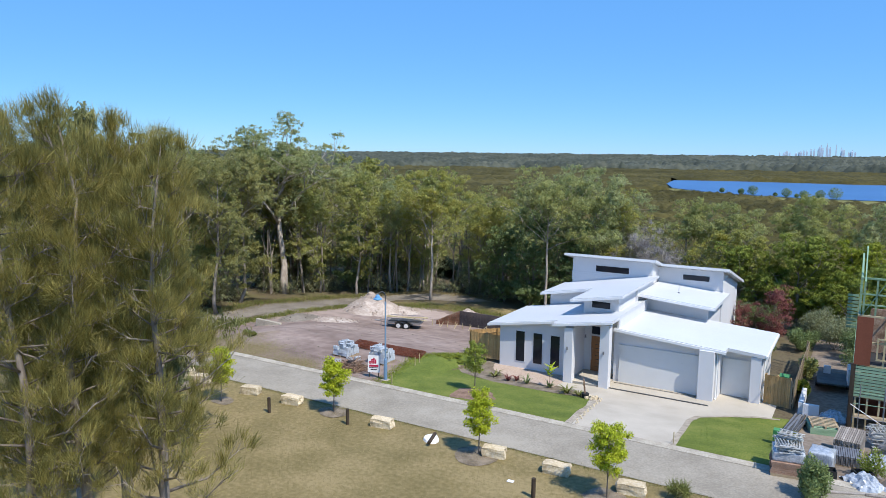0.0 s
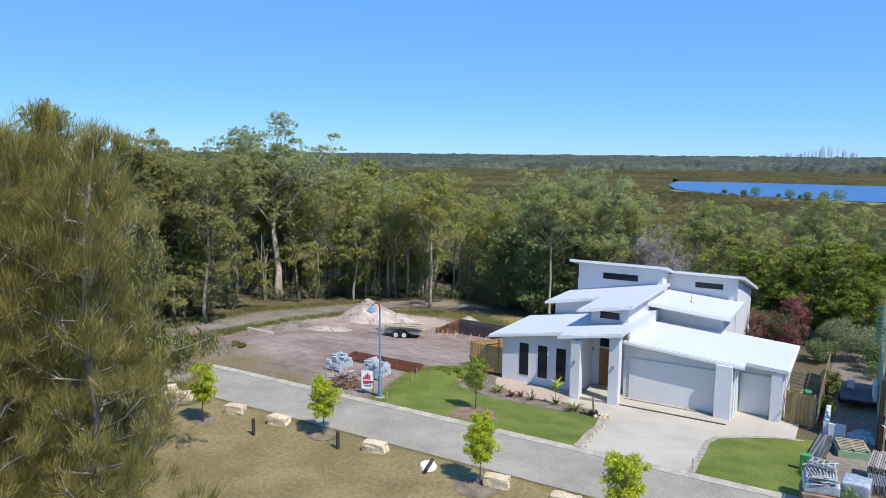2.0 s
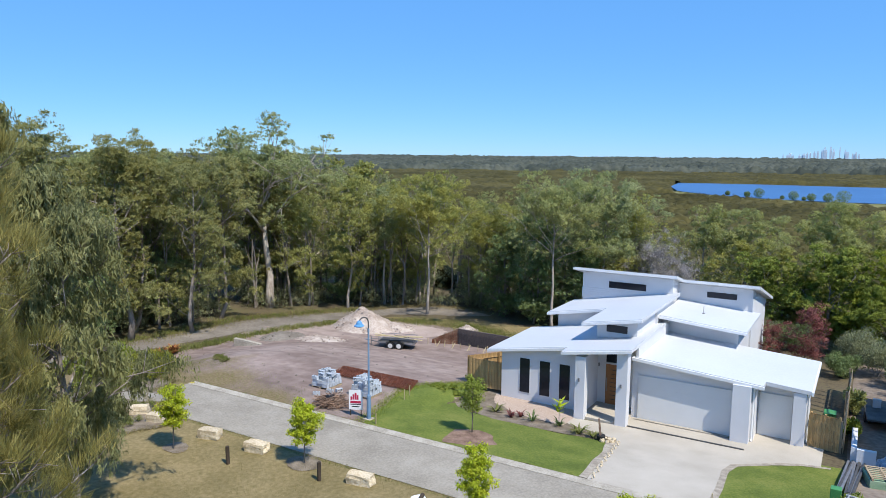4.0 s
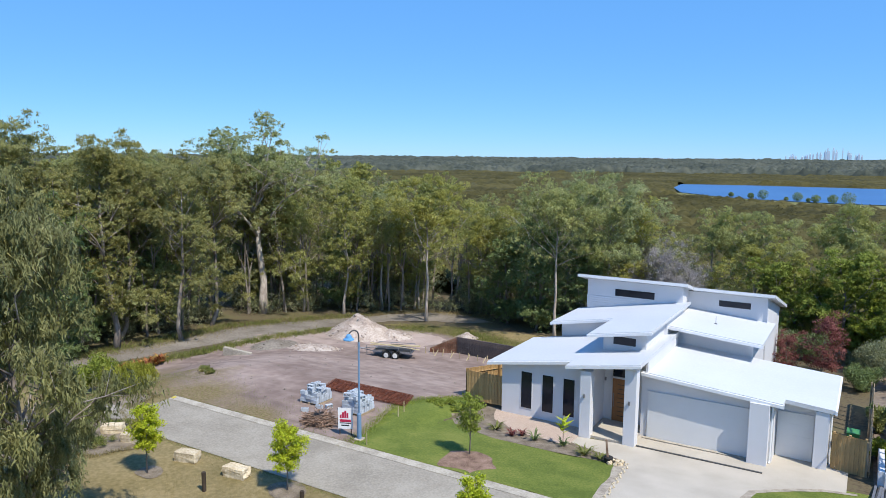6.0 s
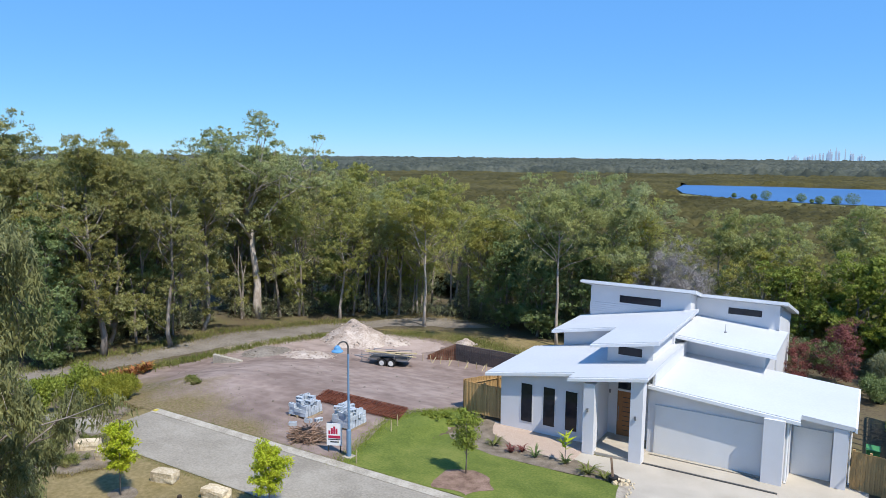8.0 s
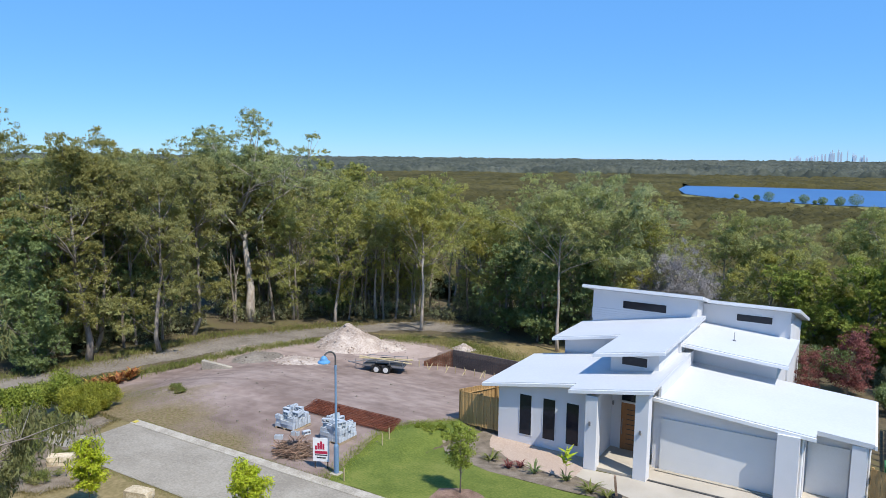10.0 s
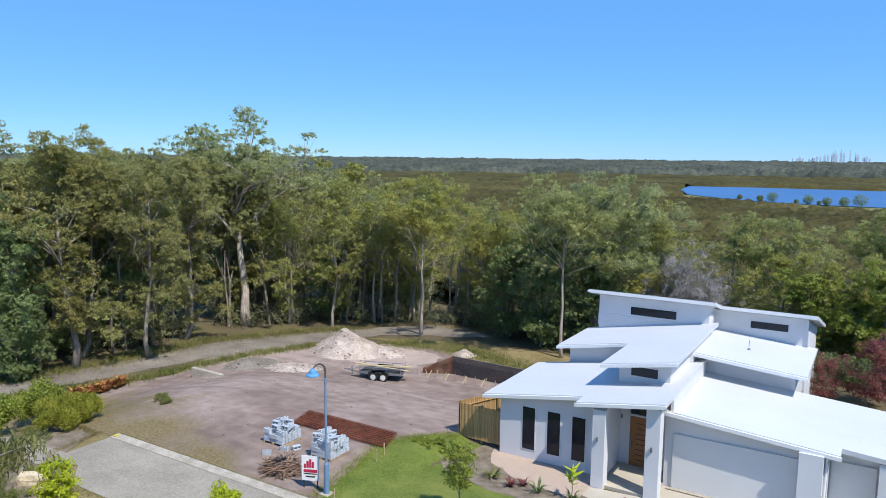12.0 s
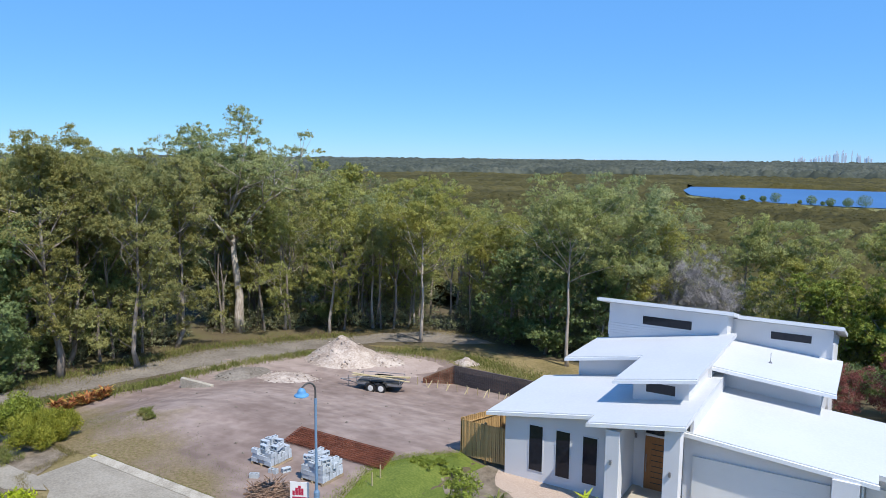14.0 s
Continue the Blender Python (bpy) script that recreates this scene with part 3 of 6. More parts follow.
# ---- trees ----
def blades(name, p, u, size, slim, mat, rng, face=None, up=0.7):
    """Many three-cornered leaves at places p along ways u, as one mesh."""
    count = len(p)
    u = u / np.linalg.norm(u, axis=1)[:, None]
    n = rng.normal(size=(count, 3)) * 0.38 + (0 if face is None else face * 1.25) + (0, 0, up)
    w = np.cross(n, u)
    w /= np.linalg.norm(w, axis=1)[:, None] + 1e-9
    s = (np.asarray(size) * (0.6 + 0.8 * rng.random(count)))[:, None]
    verts = np.stack([p + u * s, p - u * s * 0.4 + w * s * slim, p - u * s * 0.4 - w * s * slim], 1).reshape(-1, 3)
    me = bpy.data.meshes.new(name)
    me.vertices.add(3 * count)
    me.vertices.foreach_set("co", verts.ravel())
    me.loops.add(3 * count)
    me.loops.foreach_set("vertex_index", np.arange(3 * count))
    me.polygons.add(count)
    me.polygons.foreach_set("loop_start", np.arange(count) * 3)
    me.materials.append(mat)
    me.update()
    me.validate()
    return me


def scatter(centres, sizes, count, rng, shell=0.45):
    """Places inside clumps, denser towards their skins."""
    pick = rng.integers(0, len(centres), count)
    d = rng.normal(size=(count, 3))
    d /= np.linalg.norm(d, axis=1)[:, None]
    d *= rng.random(count)[:, None] ** shell
    return np.asarray(centres)[pick] + d * np.asarray(sizes)[pick], d


def sprays(centres, sizes, count, rng, each=16, fuzz=0.15, under=0.35):
    """Leaves in small sprays over the domed tops of clumps, with thin undersides."""
    m = max(1, count // each)
    pick = rng.integers(0, len(centres), m)
    d = rng.normal(size=(m, 3))
    d /= np.linalg.norm(d, axis=1)[:, None]
    d[:, 2] = np.where(rng.random(m) < under, d[:, 2], np.abs(d[:, 2]))
    d *= (0.55 + 0.45 * rng.random(m) ** 0.6)[:, None]
    c = np.asarray(centres)[pick] + d * np.asarray(sizes)[pick]
    leaf = rng.integers(0, m, count)
    off = rng.normal(size=(count, 3)) * fuzz * (0.6 + 0.8 * rng.random(m))[leaf][:, None]
    off[:, 2] *= 0.75
    return c[leaf] + off, d[leaf]


def tree(name, at, h, label, seed, bark=BARK, leaf_mat=GUM, count=9000, leaf=0.12, clear=0.4, trunk=0.016, limbs=9, reach=0.24, droop=0.35, slim=0.3, clump=0.06, low=0, group="bush trees", flat=0.7, top=0.8, hang=0.0, forks=5, lean=0.012, fuzz=0.1):
    """A trunk with ascending limbs that fork twice, and domed leaf clumps at the ends of their twigs."""
    rng = np.random.default_rng(seed)
    base = thing(name, at, label, "tree", group)
    bm, ends = bmesh.new(), []
    pts, rad, off = [], [], Vector((0, 0))
    for i in range(9):
        pts.append(Vector((off.x, off.y, -0.3 + (top * h + 0.3) * i / 8)))
        rad.append(trunk * h * (1.2 if i == 0 else 1.0) * (1 - 0.82 * (i / 8) ** 0.9))
        off += Vector((rng.normal(), rng.normal())) * lean * h
    tube(bm, pts, rad, 9)
    spots = [clear + (top - clear) * (i + 0.6 * rng.random()) / limbs for i in range(limbs)] + [0.1 + (clear - 0.1) * rng.random() for _ in range(low)]
    for i, f in enumerate(spots):
        k = min(7.999, f / top * 8)
        p0 = pts[int(k)].lerp(pts[int(k) + 1], k - int(k))
        a = i * 2.4 + 0.5 * rng.normal()
        g = min(1.0, max(0.0, (f - clear) / (top - clear)))
        small = 0.55 if i >= limbs else 1.0
        length = reach * h * (1.12 - 0.55 * g) * (0.7 + 0.6 * rng.random()) * small
        rise = 0.7 + 0.55 * g + 0.2 * rng.normal()
        d = Vector((math.cos(a), math.sin(a), rise)).normalized()
        lp = [p0]
        for q in range(4):
            lp.append(lp[-1] + d * length / 4)
            d = (d + Vector(rng.normal(size=3)) * 0.2 + Vector((0, 0, 0.07))).normalized()
        r0 = trunk * h * (1 - 0.75 * f) * 0.45 * small
        tube(bm, lp, [r0, r0 * 0.8, r0 * 0.6, r0 * 0.4, r0 * 0.2], 5)
        for q in range(forks):
            u = 0.38 + 0.62 * q / (forks - 1)
            w = min(3.999, u * 4)
            s0 = lp[int(w)].lerp(lp[int(w) + 1], w - int(w))
            way = (Vector(rng.normal(size=3)) * 0.75 + d * 0.8 + Vector((0, 0, 0.3))).normalized()
            e = way * length * (0.26 + 0.26 * rng.random())
            s1 = s0 + e * 0.55 + Vector((0, 0, -0.015 * h * rng.random()))
            tube(bm, [s0, s1, s0 + e], [r0 * 0.36, r0 * 0.25, r0 * 0.08], 4)
            ends.append(s0 + e)
            for side in (1, 2):
                e2 = (way + Vector(rng.normal(size=3)) * 0.8).normalized() * e.length * (0.4 + 0.3 * rng.random())
                tube(bm, [s1, s1 + e2], [r0 * 0.2, r0 * 0.06], 3)
                if rng.random() < 0.22:
                    ends.append(s1 + e2)
    for q in range(4):
        ends.append(pts[-1] + Vector((rng.normal() * 0.035 * h, rng.normal() * 0.035 * h, 0.04 * h * rng.random())))
    e = np.array([tuple(v) for v in ends])
    f = (h - clear * h) / max(0.1, e[:, 2].max() + clump * h * 0.5 - clear * h)
    for v in bm.verts:
        if v.co.z > clear * h:
            v.co.z = clear * h + (v.co.z - clear * h) * f
    e[:, 2] = np.where(e[:, 2] > clear * h, clear * h + (e[:, 2] - clear * h) * f, e[:, 2])
    s = clump * h * (0.5 + 0.95 * rng.random(len(e)))
    size3 = np.stack([s, s, s * flat], 1)
    if hang:
        m = count // 16
        first, fd = scatter(e, size3, m, rng, 0.5)
        pick = rng.integers(0, m, count)
        p = first[pick] + rng.normal(size=(count, 3)) * 0.07
        p[:, 2] -= rng.random(count) * (hang * (0.4 + 0.9 * rng.random(m)))[pick]
        d = fd[pick]
    else:
        p, d = sprays(e, size3, count, rng, fuzz=fuzz)
    u = rng.normal(size=(count, 3)) * (0.45 if hang else 0.8) + d * 0.3
    u[:, 2] -= droop
    part("trunk", bm, bark, base, smooth=True)
    part("crown", blades("crown", p, u, leaf, slim, leaf_mat, rng, d), leaf_mat, base)
    return base


def stand(kind, x, y, h, h0, turn=None, wide=1.0):
    """A copy of a tree at a spot, at another height."""
    s = h / h0
    c = copy_thing(kind, pose(x, y, height(x, y) - 0.05, 0, 0, (x * 77 + y * 31) % 360 if turn is None else turn))
    c.scale = (s * wide, s * wide, s)
    return c


gum_a = tree("gum_tree", (-35.7, 16.7, height(-35.7, 16.7)), 20.3, "tall gum tree with a pale trunk at the bush edge", 31, PALEBARK, count=46000, leaf=0.14, clear=0.36, trunk=0.021, limbs=17, reach=0.33, clump=0.05, top=0.7, forks=5, flat=0.75)
gum_a.matrix_basis = pose(-35.7, 16.7, height(-35.7, 16.7), 0, 0, 180)
gum_a.scale = (1.15, 1.15, 1)
gum_b = tree("gum_tree", (-20.4, 23.9, height(-20.4, 23.9)), 14.6, "slender gum tree with a pale trunk at the bush edge", 12, PALEBARK, count=34000, leaf=0.125, clear=0.42, trunk=0.012, limbs=13, reach=0.34, clump=0.06, droop=0.6, lean=0.005)
gum_c = tree("gum_tree", (-32.5, 4.0, height(-32.5, 4)), 15.6, "grey-trunked gum tree at the bush edge", 13, BARK, OLIVEGUM, count=32000, leaf=0.125, clear=0.36, limbs=13, reach=0.27, clump=0.056, low=4, trunk=0.013)
gum_d = tree("gum_tree", (-34.5, -0.8, height(-34.5, -0.8)), 17.9, "tall spreading gum tree at the bush edge", 17, BARK, OLIVEGUM, count=42000, leaf=0.13, clear=0.4, limbs=16, reach=0.25, clump=0.05, trunk=0.016, low=4)
gum_e = tree("gum_tree", (-6.5, 23.9, height(-6.5, 23.9)), 15.0, "slender gum tree with a white trunk behind the lot", 15, PALEBARK, count=36000, leaf=0.12, clear=0.45, trunk=0.011, limbs=14, reach=0.37, clump=0.06, droop=0.6, lean=0.004)
gum_f = tree("gum_tree", (-28.9, 21.4, height(-28.9, 21.4)), 14.2, "open gum tree with pale branches at the bush edge", 16, PALEBARK, count=24000, leaf=0.125, clear=0.3, trunk=0.012, limbs=14, reach=0.27, clump=0.055, low=4)
dense = tree("bush_tree", (-9.6, 26.6, height(-9.6, 26.6)), 11.6, "dense dark green rounded tree behind the lot", 44, BARK, DARKLEAF, count=30000, leaf=0.12, clear=0.14, limbs=16, reach=0.26, clump=0.075, low=9, trunk=0.013, slim=0.4)
wattle = tree("bush_tree", (16.2, 29.0, height(16.2, 29)), 9.6, "dense bright green broad-leaved tree behind the house", 21, BARK, RICH, count=34000, leaf=0.12, clear=0.2, limbs=14, reach=0.36, clump=0.08, low=7, trunk=0.018, slim=0.42, flat=0.55)
russet = tree("bush_tree", (15.2, 18.0, height(15.2, 18)), 4.4, "russet-leaved shrubby tree behind the house", 22, BARK, RUSSET, count=12000, leaf=0.075, clear=0.15, limbs=13, reach=0.34, clump=0.08, low=6, trunk=0.012)
back_g = tree("gum_tree", (-52.0, 10.0, height(-52, 10)), 14.5, "leafy gum tree within the bush", 18, BARK, count=13000, leaf=0.18, clear=0.25, limbs=12, reach=0.28, clump=0.065, low=4)
back_h = tree("gum_tree", (-56.0, 2.0, height(-56, 2)), 15.5, "olive gum tree within the bush", 19, PALEBARK, OLIVEGUM, count=13000, leaf=0.18, clear=0.3, limbs=12, reach=0.27, clump=0.062, low=4, trunk=0.012)
KINDS = {"g": (back_g, 14.5), "h": (back_h, 15.5), "a": (gum_a, 20.3), "b": (gum_b, 14.6), "c": (gum_c, 15.6), "d": (gum_d, 17.9), "e": (gum_e, 15.0), "f": (gum_f, 14.2), "k": (dense, 11.6), "w": (wattle, 9.6), "r": (russet, 4.4)}
for k, x, y, h in (
    ("c", -36.6, 0.9, 15.8), ("k", -36.6, -3.6, 12.6), ("k", -34.8, -4.8, 6.5), ("c", -34.6, 8.9, 16.2), ("k", -38.5, 4.5, 12.0), ("d", -47.0, -3.2, 19.4), ("c", -41.5, -5.5, 17.3), ("d", -40.0, 9.5, 17.0), ("f", -40.5, 14.0, 15.0),
    ("f", -33.0, 19.8, 12.4), ("b", -27.2, 25.8, 13.0), ("f", -24.6, 29.2, 12.6), ("f", -18.2, 31.4, 12.1), ("b", -15.0, 30.0, 11.6), ("k", -13.2, 28.0, 9.6), ("k", -31.5, 23.8, 9.0), ("g", -41.5, 19.5, 13.5), ("c", -45.0, 14.0, 15.5), ("h", -39.0, 22.0, 14.0), ("k", -41.0, -1.5, 9.0)):
    stand(KINDS[k][0], x, y, h, KINDS[k][1])
for k, x, y, h in (
    ("e", -4.0, 30.6, 15.4), ("f", -1.4, 33.4, 13.6), ("f", -10.6, 30.6, 12.9), ("k", -4.6, 27.6, 9.6), ("f", 4.2, 36.2, 12.8), ("b", 8.2, 36.5, 12.5), ("w", 10.8, 29.8, 8.4), ("g", 8.8, 32.7, 10.2), ("g", 12.2, 31.0, 9.6), ("w", 20.8, 29.5, 9.4),
    ("b", 16.5, 37.5, 13.6), ("f", 22.0, 36.0, 13.0), ("w", 20.0, 26.0, 6.6), ("r", 12.9, 17.4, 2.9), ("w", 22.5, 21.0, 6.5), ("w", 13.6, 32.5, 7.6)):
    stand(KINDS[k][0], x, y, h, KINDS[k][1])
EDGE = [(-80, -20), (-44, -8), (-37.0, -2), (-34.6, 5), (-36.5, 14), (-30.5, 21.5), (-21.5, 28.6), (-15, 30.2), (-7.5, 26.5), (2, 28), (12, 28.5), (20, 25), (30, 22), (44, 16)]


def edge_at(s):
    s = s * (len(EDGE) - 1)
    i = min(int(s), len(EDGE) - 2)
    a, b = Vector(EDGE[i]), Vector(EDGE[i + 1])
    n = Vector((-(b - a).y, (b - a).x)).normalized()
    return a.lerp(b, s - i), n


fr = np.random.default_rng(41)
for i in range(96):
    p, n = edge_at((0.6 + 11.0 * (i + fr.random()) / 96) / 13)
    deep = 2.5 + 20 * fr.random() ** 1.2
    q = p + n * deep
    left = smoothstep(-20, -34, q.x)
    right = smoothstep(-2, 5, q.x)
    top = 14.0 * left + (1 - left) * (7.6 * (1 - right) + 3.4 * right) + 1.2 * fr.normal()
    top -= 0.12 * deep * (1 - 0.6 * left)
    h = max(5.0, top - height(q.x, q.y))
    k = "gh"[int(fr.integers(2))]
    if q.x > 16 and fr.random() < 0.35:
        k = "w"
    stand(KINDS[k][0], q.x, q.y, h, KINDS[k][1], wide=1.05 + 0.25 * right)
# thin pale stems in the bush
stem_bm = bmesh.new()
tube(stem_bm, [(0, 0, -0.3), (0.08, 0.05, 2.5), (0.02, 0.15, 5.0), (0.2, 0.1, 8.0)], [0.09, 0.075, 0.06, 0.03], 6)
tube(stem_bm, [(0.02, 0.15, 5.0), (-0.5, 0.3, 6.3), (-0.8, 0.4, 7.6)], [0.05, 0.035, 0.015], 5)
stem_mesh = mesh_of(stem_bm, "stem")
stem_mesh.materials.append(BARK)
for i in range(110):
    p, n = edge_at(0.15 + 0.42 * fr.random())
    q = p + n * (0.3 + 7 * fr.random())
    o = tagged(new("sapling_stem", stem_mesh), "thin grey bare sapling stem in the bush", "sapling", "bush saplings")
    o.matrix_basis = pose(q.x, q.y, height(q.x, q.y), 4 * fr.normal(), 4 * fr.normal(), 360 * fr.random()) @ Matrix.Diagonal((1.0 + 0.6 * fr.random(), 1.0 + 0.6 * fr.random(), 0.7 + 0.4 * fr.random(), 1))
# understorey
us, deep_us = [], []
for i in range(900):
    p, n = edge_at((1 + 11 * fr.random()) / 13)
    q = p + n * (0.6 + 10 * fr.random() ** 1.4)
    r = 0.5 + 0.8 * fr.random()
    us.append((q.x, q.y, height(q.x, q.y) + r * 0.6 + (2.6 * fr.random() if fr.random() < 0.35 else 0), r))
for i in range(520):
    p, n = edge_at(0.1 + 0.6 * fr.random())
    q = p + n * (3 + 24 * fr.random())
    r = 0.9 + 0.8 * fr.random()
    deep_us.append((q.x, q.y, height(q.x, q.y) + r * (0.6 + 2.2 * fr.random()), r))
us = np.array(us)
p, d = sprays(us[:, :3], np.stack([us[:, 3] * 1.2, us[:, 3] * 1.2, us[:, 3]], 1), 140000, fr, 14, 0.17)
part_u = part("undergrowth", blades("undergrowth", p, fr.normal(size=p.shape) + d * 0.5, 0.11, 0.36, SCRUB, fr, d), SCRUB)
tagged(part_u, "shrubby olive undergrowth below the gum trees", "undergrowth", kind="stuff")
us = np.array(deep_us)
p, d = sprays(us[:, :3], np.stack([us[:, 3] * 1.4, us[:, 3] * 1.4, us[:, 3] * 1.2], 1), 110000, fr, 14, 0.25, 0.5)
tagged(part("undergrowth", blades("undergrowth", p, fr.normal(size=p.shape) + d * 0.5, 0.2, 0.36, SCRUB, fr, d), SCRUB), "shaded scrub deep within the bush", "undergrowth", kind="stuff")


# sheoaks close to the flight
def sheoak(at, h, seed, count, r=1.9, low=0.16, branches=64, size=0.22, slim=0.03, group="park sheoaks"):
    rng = np.random.default_rng(seed)
    base = thing("sheoak_tree", at, "olive-brown sheoak tree with feathery needle foliage in the park", "tree", group)
    bm = bmesh.new()
    pts = [(0.25 * math.sin(i * 1.3 + seed) * i / 8, 0.2 * math.cos(i * 1.7 + seed) * i / 8, -0.3 + (h + 0.1) * i / 8) for i in range(9)]
    tube(bm, pts, [0.16 * (1.03 - i / 8) + 0.012 for i in range(9)], 8)
    base_at, ways = [], []
    for i in range(branches):
        f = low + (0.95 - low) * (i + rng.random()) / branches
        k = f * 8
        j = min(7, int(k))
        p0 = Vector(pts[j]).lerp(Vector(pts[j + 1]), k - j)
        a = i * 2.4 + rng.normal() * 0.3
        reach = r * (1.1 - 0.8 * max(0, f - max(0.25, low)) / (1 - max(0.25, low))) * (0.5 + 0.75 * rng.random())
        rise = reach * (0.25 + 0.6 * rng.random())
        end = p0 + Vector((math.cos(a) * reach, math.sin(a) * reach, rise))
        mid = p0.lerp(end, 0.55) + Vector((0, 0, -0.14 * reach))
        tube(bm, [p0, mid, end], [0.055 * (1.2 - f), 0.036 * (1.2 - f), 0.010], 4)
        for q in range(12):
            g = 0.4 + 0.6 * q / 11
            c = p0.lerp(mid, g / 0.55) if g < 0.55 else mid.lerp(end, (g - 0.55) / 0.45)
            side = Vector((math.cos(a) * 0.45, math.sin(a) * 0.45, 0.55)) + Vector(rng.normal(size=3)) * 0.5
            tip = c + side.normalized() * (0.18 + 0.3 * rng.random()) * (0.7 + 0.25 * r)
            tube(bm, [c, tip], [0.010, 0.004], 3)
            base_at.append(tuple(tip))
            ways.append(tuple(side * 0.6 + Vector((0, 0, 0.75))))
    for q in range(16):
        base_at.append((pts[-1][0] + rng.normal() * 0.1, pts[-1][1] + rng.normal() * 0.1, h - 0.9 * rng.random()))
        ways.append((0.3 * rng.normal(), 0.3 * rng.normal(), 1.2))
    base_at, ways = np.array(base_at), np.array(ways)
    weight = 0.06 + rng.random(len(base_at)) ** 2.5
    pick = rng.choice(len(base_at), count, p=weight / weight.sum())
    u = ways[pick] + rng.normal(size=(count, 3)) * 0.45
    un = u / np.linalg.norm(u, axis=1)[:, None]
    p = base_at[pick] + rng.normal(size=(count, 3)) * 0.065 + un * (size * (0.2 + 1.0 * rng.random(count)))[:, None]
    part("trunk", bm, BARK, base, smooth=True)
    part("crown", blades("crown", p, u, size, slim, SHEOAK, rng), SHEOAK, base)
    return base


she = sheoak((7.3, -32.5, 1.05), 13.6, 61, 46000, 1.6, 0.38, 54, 0.19, 0.024)
she_b = sheoak((5.0, -31.9, 1.05), 14.2, 62, 46000, 1.6, 0.38, 54, 0.19, 0.024)
she_far = sheoak((-10.3, -25.0, 1.05), 12.0, 63, 44000, 2.6, 0.42, 66, 0.24, 0.03)
for k, x, y, s, wide, turn in ((she, 6.1, -33.7, 1.05, 1.0, 140), (she_b, 6.0, -34.9, 0.99, 1.0, 250), (she, 3.2, -32.6, 0.9, 1.2, 20),
                               (she_far, -10.7, -22.4, 0.8, 0.9, 200), (she_far, -1.6, -29.2, 0.84, 0.95, 30)):
    copy_thing(k, pose(x, y, 1.05, 0, 0, turn)).scale = (s * wide, s * wide, s)

# weeping gums beside the lane
weep = tree("gum_tree", (-9.0, -24.2, 1.0), 15.4, "gum tree with long drooping leaves beside the lane", 33, BARK, WEEPLEAF, count=64000, leaf=0.17, clear=0.2, limbs=20, reach=0.3, droop=1.0, slim=0.17, clump=0.045, low=8, trunk=0.016, hang=0.75, group="lane trees")
stand(weep, -6.3, -23.0, 12.9, 15.4, 160, 0.92)


# young street trees
def young(at, h, seed, mat=BRIGHT, label="young street tree with bright yellow-green leaves", r=0.5, leaves=6500):
    rng = np.random.default_rng(seed)
    base = thing("young_tree", at, label, "tree", "young street trees")
    bm = bmesh.new()
    tube(bm, [(0, 0, -0.1), (0.02, 0.01, 0.35 * h), (0.0, 0.03, 0.7 * h), (0.03, 0.0, 0.93 * h)], [0.035, 0.028, 0.018, 0.006], 7)
    cen, siz = [], []
    for i in range(26):
        f = 0.36 + 0.6 * (i + rng.random()) / 26
        a = i * 2.4
        w = r * (0.55 + 0.9 * math.sin(math.pi * min(1, max(0, (f - 0.28) / 0.75)))) * (0.55 + 0.6 * rng.random())
        q = (math.cos(a) * w, math.sin(a) * w, f * h + 0.12 * h * rng.random())
        tube(bm, [(0, 0, f * h - 0.08 * h), (q[0] * 0.6, q[1] * 0.6, f * h), q], [0.012, 0.008, 0.003], 4)
        for g in (0.6, 1.0):
            cen.append((q[0] * g, q[1] * g, q[2] - (1 - g) * 0.1))
            s = 0.2 + 0.12 * rng.random()
            siz.append((s, s, s * 0.8))
    p, d = scatter(cen, siz, leaves, rng)
    u = rng.normal(size=p.shape) * 0.7 + d * 0.5
    u[:, 2] -= 0.4
    part("trunk", bm, BARK, base, smooth=True)
    part("crown", blades("crown", p, u, 0.07, 0.36, mat, rng, d), mat, base)
    return base


for i, (x, y, h, r) in enumerate(((-8.1, -17.2, 2.9, 0.42), (-2.03, -15.2, 2.65, 0.48), (6.75, -15.8, 2.75, 0.42), (12.9, -16.7, 3.0, 0.5))):
    young((x, y, 1.05), h, 50 + i, r=r)
young((2.27, -7.85, height(2.27, -7.85)), 2.75, 57, LEAFY, "young tree with mid-green leaves on the front lawn", 0.4, 3600)

# wetland canopy
def dry(x, y):
    """Keeps the canopy off the lake and the open marsh before it."""
    return not inside(x, y, lake_pts) and not inside(x, y, marsh_pts)


def lumps(x, y, cell, rise, seed):
    """Height of a closed canopy of rounded crowns."""
    near_crown = noise.voronoi((x / cell, y / cell, seed))[0][0]
    swell = 1 + 0.55 * noise.noise((x * 0.018, y * 0.018, seed))
    return rise * swell * (0.35 + 0.9 * max(0.0, 1 - 1.6 * near_crown ** 1.6) + 0.22 * noise.noise((x * 2.2 / cell, y * 2.2 / cell, seed + 3)))


